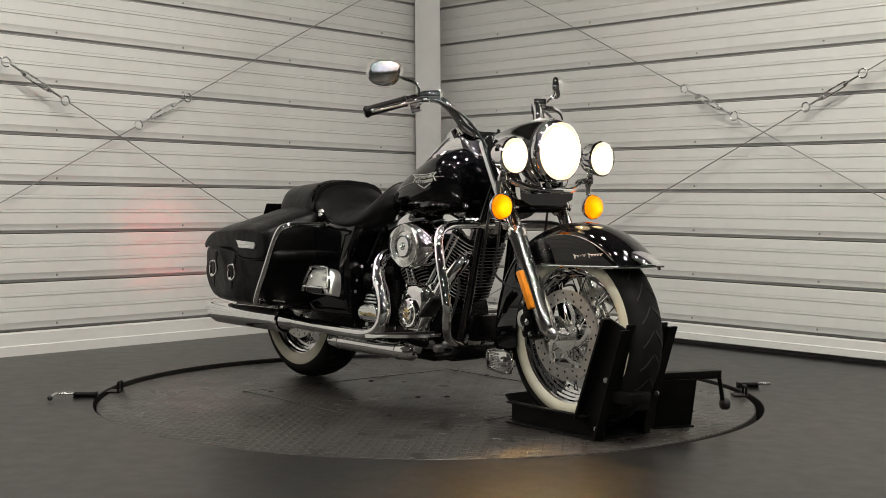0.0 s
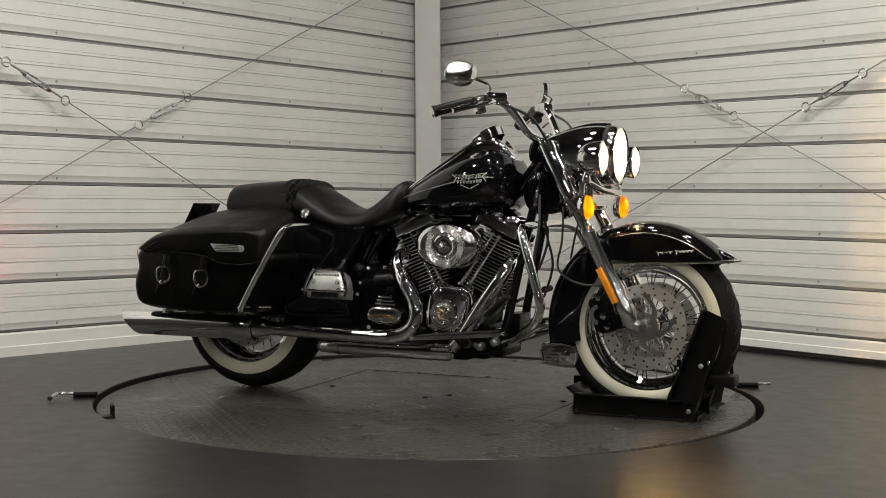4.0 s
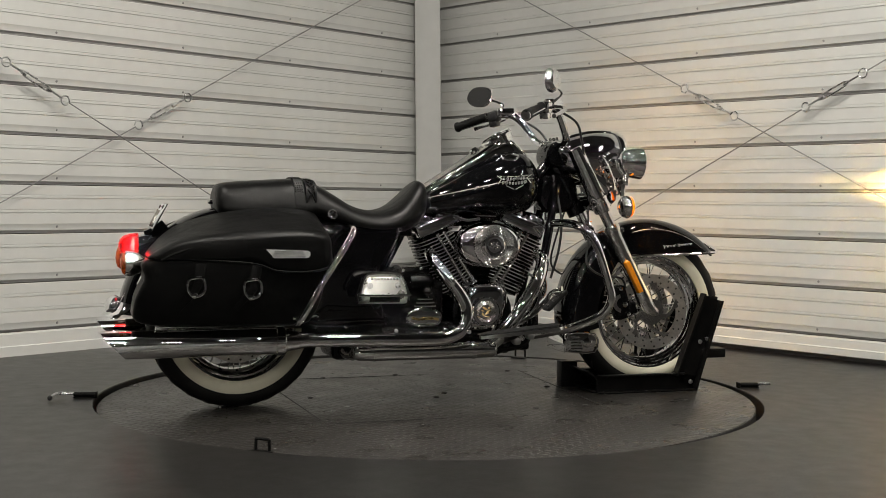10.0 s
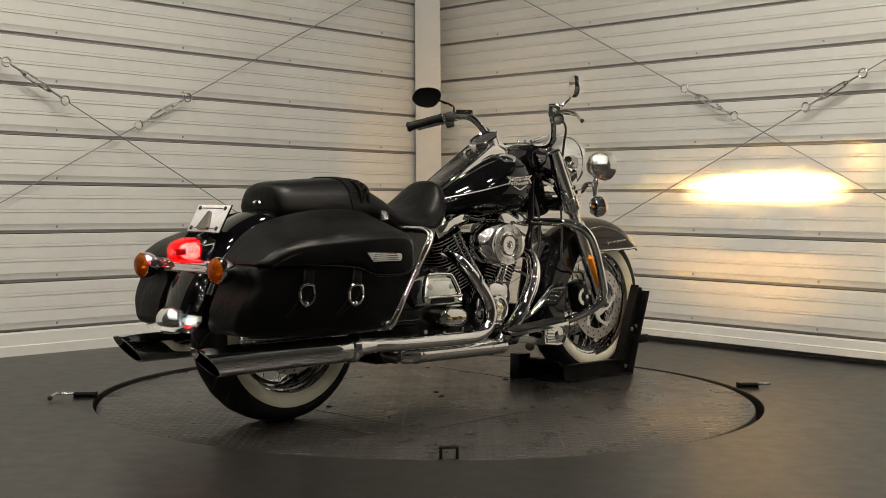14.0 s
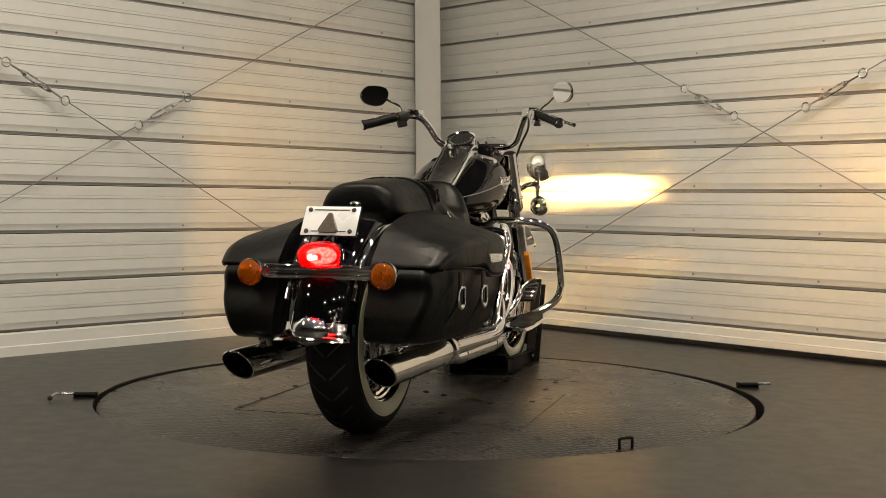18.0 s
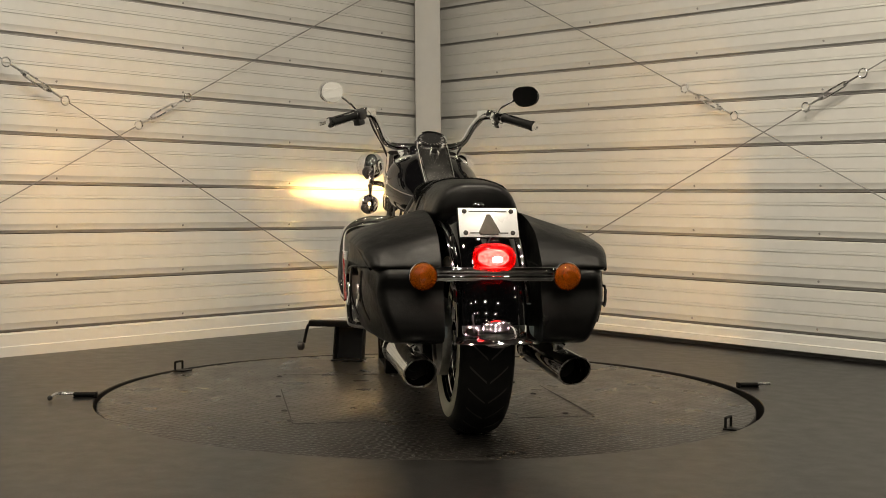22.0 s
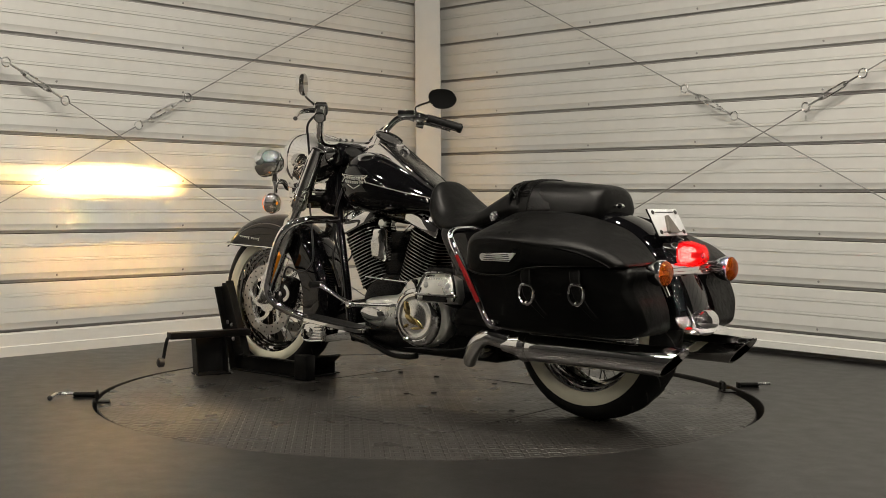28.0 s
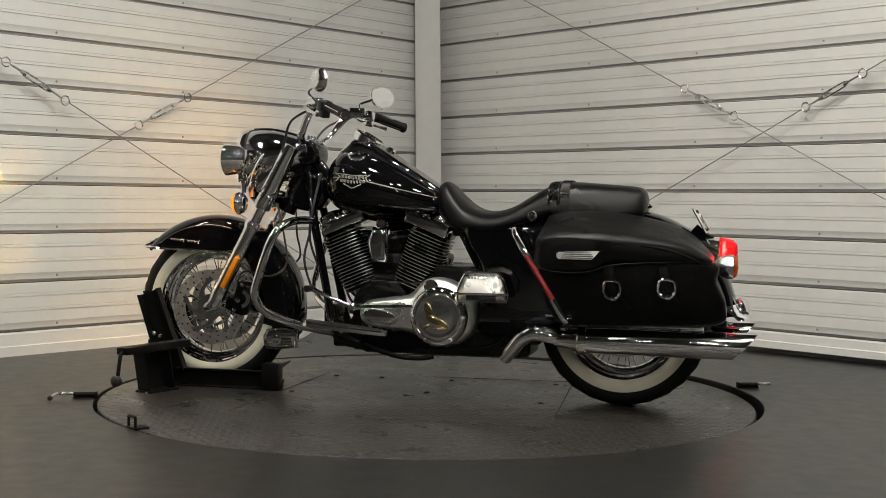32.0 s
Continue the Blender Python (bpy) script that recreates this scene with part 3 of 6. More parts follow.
# ---- the motorcycle ----
moto = thing("motorcycle", "black touring motorcycle with chrome engine, whitewall tyres and leather saddlebags", "motorcycle")
FAX, FAZ = 0.894, 0.322
RAX, RAZ = -0.752, 0.3135


def wheel(name, ax, az, tyre_r, tyre_w, rim_r, white_in, white_out, front):
    hub = B()
    lathe(hub, [(-0.062, 0.022), (-0.062, 0.048), (-0.05, 0.048), (-0.045, 0.032), (0.045, 0.032), (0.05, 0.048), (0.062, 0.048), (0.062, 0.022)], (ax, 0, az), (0, 1, 0), 32)
    w = part(name, hub, CHROME, moto, "spoked wheel with chrome rim and whitewall tyre")
    hw = tyre_w / 2
    prof = [(-hw * 0.60, rim_r - 0.004), (-hw * 0.86, rim_r + 0.012), (-hw * 0.97, (rim_r + tyre_r) / 2 - 0.004), (-hw * 0.98, (rim_r + tyre_r) / 2 + 0.010),
            (-hw * 0.90, tyre_r - 0.028), (-hw * 0.74, tyre_r - 0.012), (-hw * 0.45, tyre_r - 0.003), (0, tyre_r)]
    prof += [(-a, r) for a, r in prof[-2::-1]]
    part("tyre", lathe(B(), prof, (ax, 0, az), (0, 1, 0), 72, cap=False), RUBBER, w)
    # tread cuts, slanted and shallow
    cut = B()
    for s in (-1, 1):
        rings = []
        for t in np.linspace(0, 1, 6):
            y = s * hw * (0.06 + 0.62 * t)
            a = 0.16 * t
            r = tyre_r + 0.0006 - 0.012 * (max(0, abs(y) / hw - 0.3) / 0.45) ** 2
            rings.append([(r * math.sin(a - 0.012), y, r * math.cos(a - 0.012)), (r * math.sin(a + 0.012), y, r * math.cos(a + 0.012)),
                          ((r - 0.004) * math.sin(a), y, (r - 0.004) * math.cos(a))])
        loft(cut, rings)
    first = part("tread_groove", cut, SEAM, w, m=pose(ax, 0, az))
    for k in range(1, 26):
        o = new("tread_groove", first.data)
        o.parent, o.matrix_basis = w, pose(ax, 0, az, 0, k * 360 / 26, 0)
    for s in (-1, 1):
        mid = (white_in + white_out) / 2
        part("whitewall", lathe(B(), [(s * hw * 0.90, white_in), (s * (hw * 0.97 + 0.0035), white_in + 0.010), (s * (hw * 0.985 + 0.004), mid),
                                      (s * (hw * 0.97 + 0.002), white_out - 0.006), (s * hw * 0.90, white_out)], (ax, 0, az), (0, 1, 0), 64, cap=False), WHITEWALL, w, "cream white sidewall ring")
    rw = hw * 0.72
    rim = [(-rw, rim_r + 0.012), (-rw - 0.006, rim_r + 0.008), (-rw - 0.004, rim_r - 0.002), (-rw * 0.92, rim_r - 0.006), (-rw * 0.88, rim_r - 0.013), (-rw * 0.70, rim_r - 0.015), (-rw * 0.64, rim_r - 0.023), (-rw * 0.46, rim_r - 0.025), (-rw * 0.40, rim_r - 0.033), (0, rim_r - 0.036)]
    rim += [(-a, r) for a, r in rim[-2::-1]]
    part("rim", lathe(B(), rim, (ax, 0, az), (0, 1, 0), 72, cap=False), CHROME, w)
    sp = rod(B(), (0, 0.052, 0.040), (0.055, 0.010, rim_r - 0.032), 0.0022, seg=6)
    spoke = part("spoke", sp, CHROME, w, m=pose(ax, 0, az))
    sp2 = rod(B(), (0, 0.052, 0.040), (-0.055, 0.010, rim_r - 0.032), 0.0022, seg=6)
    spoke2 = part("spoke", sp2, CHROME, w, m=pose(ax, 0, az, 0, 9, 0))
    for k in range(1, 20):
        side = 180 if k % 2 else 0
        for src, off in ((spoke, 0), (spoke2, 9)):
            o = new("spoke", src.data)
            o.parent, o.matrix_basis = w, pose(ax, 0, az) @ pose(0, 0, 0, 0, k * 18 + off, 0) @ pose(0, 0, 0, 0, 0, side)
    for s in ((-1, 1) if front else (-1,)):
        y = s * 0.078
        disc = part("brake_disc", lathe(B(), [(y - 0.0028, 0.108), (y - 0.0028, 0.150), (y + 0.0028, 0.150), (y + 0.0028, 0.108), (y - 0.0028, 0.108)], (ax, 0, az), (0, 1, 0), 64, cap=False), DISC_STEEL, w, "drilled steel brake disc")
        bm = B()
        lathe(bm, [(y - 0.004, 0.026), (y - 0.004, 0.052), (y + 0.004, 0.052), (y + 0.004, 0.026)], (ax, 0, az), (0, 1, 0), 32)
        for k in range(5):
            a = k * math.tau / 5
            rings = []
            for r, b, half in ((0.044, -0.50, 0.013), (0.066, -0.30, 0.0115), (0.086, 0.00, 0.0100), (0.102, 0.22, 0.0110), (0.117, 0.30, 0.018)):
                c, t3 = Vector((math.cos(a + b), 0, math.sin(a + b))), Vector((-math.sin(a + b), 0, math.cos(a + b)))
                o = Vector((ax, y, az)) + c * r
                rings.append([o + t3 * half + Vector((0, 0.003, 0)), o - t3 * half + Vector((0, 0.003, 0)), o - t3 * half - Vector((0, 0.003, 0)), o + t3 * half - Vector((0, 0.003, 0))])
            loft(bm, rings)
        part("disc_carrier", bm, SPUN, disc)
        bm = B()
        for k in range(20):
            for r, o in ((0.119, 0.0), (0.139, 0.09)):
                a = k * math.tau / 20 + o
                rod(bm, (ax + r * math.cos(a), y - 0.0034, az + r * math.sin(a)), (ax + r * math.cos(a), y + 0.0034, az + r * math.sin(a)), 0.0042, seg=8)
        tagged(part("disc_holes", bm, SEAM, disc), kind="stuff")
    for s in (-1, 1):
        part("axle_nut", lathe(B(), [(0.060, 0.016), (0.104, 0.016), (0.108, 0.010), (0.100, 0.007)] if front else [(0.060, 0.02), (0.150, 0.018), (0.156, 0.010)], (ax, 0, az), (0, s, 0), 6 if not front else 16), CHROME, w)
    return w


front_wheel = wheel("front_wheel", FAX, FAZ, 0.318, 0.128, 0.222, 0.226, 0.272, True)
rear_wheel = wheel("rear_wheel", RAX, RAZ, 0.318, 0.176, 0.214, 0.216, 0.268, False)
part("belt_pulley", lathe(B(), [(0.090, 0.03), (0.090, 0.128), (0.118, 0.128), (0.118, 0.11), (0.108, 0.10), (0.108, 0.03)], (RAX, 0, RAZ), (0, 1, 0), 48), ALLOY, rear_wheel)


def fender(cx, cz, a0, a1, r_out, hw, r_in, steps=40, thick=0.004):
    """A rounded mudguard; angles in degrees from +x; r_in may depend on the angle."""
    bm = B()
    rings = []
    for a in np.linspace(radians(a0), radians(a1), steps):
        ri = r_in(math.degrees(a)) if callable(r_in) else r_in
        ri = min(ri, r_out - 0.03)
        sec = [(-hw, ri), (-hw, ri + (r_out - 0.05 - ri) * 0.5 if ri < r_out - 0.05 else ri), (-hw, r_out - 0.045), (-hw * 0.95, r_out - 0.030), (-hw * 0.80, r_out - 0.015), (-hw * 0.5, r_out - 0.005), (0, r_out)]
        sec[1] = (-hw, (sec[0][1] + max(r_out - 0.045, ri)) / 2)
        sec[2] = (-hw, max(r_out - 0.045, ri + 0.001))
        sec += [(-y, r) for y, r in sec[-2::-1]]
        inner = [(y * (1 - thick / hw), r - (thick if abs(y) < hw * 0.97 else 0)) for y, r in sec[::-1]]
        rings.append([(cx + r * math.cos(a), y, cz + r * math.sin(a)) for y, r in sec + inner])
    return loft(bm, rings)


# front mudguard
def front_in(a):
    if a < 118:
        return 0.232 / max(0.2, math.sin(radians(a)))
    return max(0.236, 0.232 / math.sin(radians(118)) - (a - 118) * 0.0012)


ff = part("front_mudguard", fender(FAX, FAZ - 0.002, 41, 194, 0.373, 0.088, front_in, 56), PAINT, moto, "gloss black valanced front mudguard")
for s in (-1, 1):
    pts = [(0.775, s * 0.0905, 0.545), (0.90, s * 0.0905, 0.549), (1.05, s * 0.090, 0.553), (1.15, s * 0.088, 0.557), (1.19, s * 0.06, 0.560), (1.208, s * 0.02, 0.562), (1.210, 0, 0.562)]
    part("chrome_trim", tube(B(), pts, 0.0052, 8, 5), CHROME, ff)
    bm = B()
    for x0, n, w, tall in ((0.935, 4, 0.056, 0.0042), (1.000, 5, 0.064, 0.0040)):
        pts = []
        for k in range(n * 8 + 1):
            f = k / (n * 8)
            a = f * n * math.tau
            lift_ = tall * (1.7 if f < 0.2 else 0.75)
            pts.append((x0 + w * f + 0.004 * math.sin(a), s * 0.0888, 0.581 + 0.006 * f + 0.006 * (x0 > 0.97) + lift_ * math.cos(a)))
        tube(bm, pts, 0.0012, 6, 1)
    part("script_badge", bm, SILVER_PRINT, ff, "small silver script badge")
    part("pinstripe", tube(B(), [(FAX + 0.335 * math.cos(radians(a)), s * 0.0875, FAZ + 0.330 * math.sin(radians(a))) for a in range(50, 112, 8)], 0.0011, 6, 4), STRIPE, ff)
part("mudguard_ornament", loft(B(), [superring(x, hw, zb, zt, 2.6, 24) for x, hw, zb, zt in ((1.128, 0.030, 0.590, 0.606), (1.150, 0.046, 0.572, 0.600), (1.178, 0.044, 0.562, 0.588), (1.200, 0.034, 0.558, 0.574), (1.209, 0.018, 0.558, 0.566))]), CHROME, ff, "chrome ornament at the mudguard's nose")
# chrome foot of the front mudguard
bm = B()
for y in (-0.094, 0.094):
    box(bm, (0.128, 0.007, 0.076), m=pose(0.584, y, 0.207, 0, 3, 0), bevel=0.003)
box(bm, (0.010, 0.180, 0.076), m=pose(0.522, 0, 0.207, 0, 3, 0), bevel=0.004)
tip = part("chrome_tip", bm, CHROME, ff, "chrome trim at the foot of the mudguard")
for y in (-1, 1):
    part("tip_border", tube(B(), [(0.528, y * 0.098, 0.176), (0.640, y * 0.098, 0.170), (0.643, y * 0.098, 0.238), (0.528, y * 0.098, 0.240), (0.528, y * 0.098, 0.176)], 0.0045, 8, 3), CHROME, tip)
    for k in range(5):
        part("tip_rib", rod(B(), (0.540, y * 0.098, 0.184 + k * 0.0115), (0.590 - 0.003 * k, y * 0.098, 0.183 + k * 0.0115), 0.0042, seg=10), CHROME, tip)
    part("tip_emblem", lathe(B(), [(0, 0.020), (0.006, 0.018), (0.010, 0.008)], (0.610, y * 0.096, 0.206), (0, y, 0), 14), CHROME, tip)

# forks
FT, FB = Vector((0.540, 0, 0.955)), Vector((0.862, 0, 0.335))
FD = (FB - FT).normalized()
FL = (FB - FT).length
for s in (-1, 1):
    o = Vector((0, s * 0.122, 0))
    bm = lathe(B(), [(0.235, 0.0225), (FL - 0.29, 0.0225)], FT + o, FD, 20)
    fork = part("fork_leg", bm, CHROME, moto, "polished telescopic fork leg")
    part("fork_slider", lathe(B(), [(FL - 0.375, 0.0285), (FL - 0.365, 0.0325), (FL - 0.345, 0.0325), (FL - 0.34, 0.0295), (FL - 0.10, 0.028), (FL - 0.06, 0.031), (FL - 0.01, 0.030), (FL + 0.012, 0.018)], FT + o, FD, 24), POLISHED, fork)
    bm = lathe(B(), [(-0.012, 0.020), (-0.008, 0.030), (0.06, 0.032), (0.20, 0.034), (0.255, 0.036), (0.262, 0.033)], FT + o, FD, 28)
    part("fork_cover", bm, CHROME, fork, "chrome upper fork cover")
    part("cover_band", lathe(B(), [(0.20, 0.0345), (0.203, 0.0375), (0.214, 0.0375), (0.217, 0.0345)], FT + o, FD, 28, cap=False), CHROME, fork)
    part("reflector", box(B(), (0.020, 0.028, 0.135), m=Matrix.Translation(FT + o + FD * (FL - 0.155) + Vector((0, s * 0.028, 0)) + Vector((-0.012, 0, -0.006))) @ FD.to_track_quat("-Z", "Y").to_matrix().to_4x4() @ pose(0, 0, 0, 0, 0, 90), bevel=0.003), REFLECTOR_AMBER, fork, "amber strip reflector")
    part("axle_clamp", lathe(B(), [(-0.02, 0.022), (0.02, 0.022)], (FAX - 0.006, s * 0.108, FAZ + 0.004), (0, 1, 0), 16), DULL_CHROME, fork)
    part("fork_foot", tube(B(), [FB + o - FD * 0.01, FB + o + Vector((0.018, 0, -0.006)), (FAX - 0.006, s * 0.112, FAZ + 0.004)], 0.021, 12), DULL_CHROME, fork)
    # brake caliper
    c = B()
    box(c, (0.070, 0.058, 0.135), m=pose(0.752, s * 0.080, 0.362, 0, -16, 0), bevel=0.016)
    box(c, (0.066, 0.022, 0.118), m=pose(0.744, s * 0.112, 0.364, 0, -16, 0), bevel=0.012)
    box(c, (0.040, 0.030, 0.050), m=pose(0.795, s * 0.098, 0.340, 0, -16, 0), bevel=0.008)
    cal = part("brake_caliper", c, ENGINE, fork)
    c = B()
    loft(c, [[(0.744 + r * math.cos(a), s * y, 0.362 + r * 1.0 * math.sin(a)) for r, y in ((0.022, 0.121), (0.022, 0.1255), (0.037, 0.1255), (0.037, 0.121))] for a in np.linspace(radians(105), radians(262), 12)])
    part("caliper_face", c, SPUN, cal, "bright oval caliper face")
    for bx, bz, r in ((0.757, 0.357, 0.011), (0.738, 0.418, 0.008), (0.772, 0.318, 0.008)):
        part("caliper_bolt", lathe(B(), [(0, r), (0.006, r), (0.008, r * 0.5)], (bx, s * 0.122, bz), (0, s, 0), 12), CHROME, cal)
part("lower_triple_clamp", box(B(), (0.075, 0.30, 0.036), m=pose(0.648, 0, 0.748, 0, 27.5, 0), bevel=0.012), PAINT, moto)
part("neck_cover", slab(B(), smooth_outline([(0.420, 0.760), (0.424, 0.825), (0.450, 0.862), (0.505, 0.872), (0.560, 0.858), (0.590, 0.800), (0.575, 0.735), (0.520, 0.712), (0.455, 0.716)], 3), -0.046, 0.046, 0.025, both=True), PAINT, moto, "gloss black steering neck cover")
part("clamp_cover", slab(B(), smooth_outline([(0.452, 0.905), (0.448, 0.955), (0.470, 0.985), (0.515, 0.990), (0.552, 0.960), (0.548, 0.905), (0.500, 0.890)], 3), -0.072, 0.072, 0.02, both=True), PAINT, moto, "gloss black handlebar clamp cover")
part("steering_head", rod(B(), (0.475, 0, 0.95), (0.60, 0, 0.71), 0.036), PAINT, moto)

# headlamp nacelle
def facing(x, y, z, w, h):
    """A small upright sheet that faces forward."""
    bm = B()
    bm.faces.new([bm.verts.new((x, y + a * w / 2, z + b * h / 2)) for a, b in ((-1, -1), (1, -1), (1, 1), (-1, 1))])
    return bm


def shield(x, yc, zc, r, hw, hh):
    """A round screen with an oval opening."""
    bm = B()
    turn_ = np.linspace(0, math.tau, 48, endpoint=False)
    rings = [[(x, yc + r * math.cos(a), zc + r * math.sin(a)) for a in turn_]]
    for back in (0.0, 0.002):
        rings.append([(x - back, yc + hw * math.copysign(abs(math.cos(a)) ** 0.8, math.cos(a)), zc + hh * math.copysign(abs(math.sin(a)) ** 0.8, math.sin(a))) for a in turn_])
    return loft(bm, rings, cap=False)


rings = []
for x, hw, zb, zt in finer(((0.470, 0.045, 0.93, 0.985), (0.52, 0.105, 0.895, 0.998), (0.58, 0.118, 0.860, 1.016), (0.64, 0.118, 0.835, 1.030), (0.70, 0.112, 0.822, 1.034), (0.735, 0.105, 0.826, 1.030)), 4):
    rings.append(superring(x, hw, zb, zt, 2.3, 36))
bm = loft(B(), rings, cap=False)
bm.verts.ensure_lookup_table()
bm.faces.new(bm.verts[:36])
nacelle = part("headlamp_nacelle", bm, CHROME, moto, "polished headlamp nacelle with chrome bezel")
low = []
for x, hw, zb, zt in ((0.515, 0.106, 0.885, 0.985), (0.58, 0.121, 0.857, 1.010), (0.64, 0.121, 0.832, 1.026), (0.70, 0.115, 0.819, 1.032), (0.738, 0.108, 0.823, 1.030)):
    ring = superring(x, hw, zb, zt, 2.3, 36)[17:] + superring(x, hw, zb, zt, 2.3, 36)[:2]
    low.append(ring + [(px, py * 0.97, pz * 0.97 + 0.0285) for px, py, pz in ring[::-1]])
part("nacelle_lower_shell", loft(B(), low), CHROME, nacelle, "chrome lower shell of the nacelle")
LZ = 0.928
part("lamp_bowl", lathe(B(), [(-0.155, 0.020), (-0.14, 0.06), (-0.06, 0.100), (0.0, 0.106), (0.012, 0.105), (0.014, 0.098), (-0.002, 0.096), (-0.06, 0.085), (-0.135, 0.050)], (0.742, 0, LZ), (1, 0, -0.02), 48, cap=True), LAMP_BLACK, nacelle)
part("bezel", lathe(B(), [(0.0, 0.1055), (0.016, 0.1075), (0.030, 0.104), (0.036, 0.097), (0.030, 0.093), (0.01, 0.094), (0.0, 0.1055)], (0.742, 0, LZ), (1, 0, -0.02), 48, cap=False), CHROME, nacelle)
part("lens_rim", lathe(B(), [(0.025, 0.0950), (0.029, 0.0895), (0.033, 0.0825)], (0.742, 0, LZ), (1, 0, -0.02), 40, cap=False), LENS_RIM, nacelle, "warm glowing lens edge")
part("headlamp_lens", lathe(B(), [(0.033, 0.0825), (0.040, 0.050), (0.043, 0.0)], (0.742, 0, LZ), (1, 0, -0.02), 40, cap=False), HEAD_LENS, nacelle, "glowing clear headlamp lens")
# added slotted screen with glowing sheets behind it, in place of a reflector's beam
part("beam_slot_screen", shield(0.735, 0, LZ - 0.001, 0.094, 0.0200, 0.0031), LAMP_BLACK, nacelle)
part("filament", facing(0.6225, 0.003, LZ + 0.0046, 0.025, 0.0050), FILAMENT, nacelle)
part("streak_sheet", facing(0.6217, -0.010, LZ + 0.0048, 0.086, 0.0026), STREAK, nacelle)
part("soft_halo_sheet", facing(0.6208, 0.003, LZ + 0.0050, 0.056, 0.017), BEAM_HALO, nacelle)
part("middle_halo_sheet", facing(0.6201, 0.003, LZ + 0.0110, 0.078, 0.038), MID_HALO, nacelle)
part("wide_halo_sheet", facing(0.6194, 0.003, LZ + 0.0260, 0.098, 0.072), WIDE_HALO, nacelle)
part("bulb_cap", lathe(B(), [(0.0, 0.0085), (0.001, 0.0085)], (0.7565, 0, LZ + 0.022), (1, 0, 0), 16), LAMP_BLACK, nacelle)
# added screen over the bulb keeps its light off the upper walls
part("bulb_top_screen", box(B(), (0.030, 0.040, 0.001), (0.743, 0, LZ + 0.0285)), LAMP_BLACK, nacelle)
part("bulb", ellipsoid(B(), (0.748, 0, LZ + 0.022), (0.004, 0.004, 0.004), u=10, v=8), BULB, nacelle)
part("nacelle_strip", tube(B(), [(0.50, 0, 0.990), (0.58, 0, 1.018), (0.66, 0, 1.036), (0.74, 0, 1.036)], 0.005, 8), CHROME, nacelle)
bm = B()
box(bm, (0.16, 0.10, 0.012), m=pose(0.535, 0, 0.992, 0, -16, 0), bevel=0.004)
for y in (-0.035, 0, 0.035):
    lathe(bm, [(0, 0.008), (0.016, 0.008), (0.02, 0.004)], (0.50, y, 0.99), (-0.25, 0, 1), 10)
part("switch_panel", bm, CHROME, nacelle)
for s in (-1, 1):
    bulge_ = lambda v, s=s: Vector((v.x, v.y + s * (0.012 - 6.0 * ((v.x - 0.65) ** 2 + 0.5 * (v.z - 0.88) ** 2)), v.z))
    bm = slab(B(), smooth_outline([(0.545, 0.955), (0.600, 0.985), (0.668, 0.930), (0.730, 0.820), (0.700, 0.775), (0.655, 0.765), (0.620, 0.800)], 3), s * 0.085, s * 0.118, 0.014, bulge_, 5)
    part("nacelle_side_panel", bm, CHROME, nacelle, "chrome side panel of the nacelle")

# auxiliary lamps and front indicators on a chrome bar
part("lamp_bar", tube(B(), [(0.700, -0.205, 0.832), (0.705, -0.16, 0.828), (0.735, -0.11, 0.805), (0.755, -0.05, 0.795), (0.758, 0, 0.795), (0.755, 0.05, 0.795), (0.735, 0.11, 0.805), (0.705, 0.16, 0.828), (0.700, 0.205, 0.832)], 0.0115, 12), CHROME, moto)
bm = B()
loft(bm, [[(x, y, z) for y, z in ((-0.125, 0.805), (-0.06, 0.785), (0.06, 0.785), (0.125, 0.805), (0.12, 0.765), (0.07, 0.745), (-0.07, 0.745), (-0.12, 0.765))] for x in (0.690, 0.712)])
part("lamp_bar_skirt", bm, CHROME, moto)
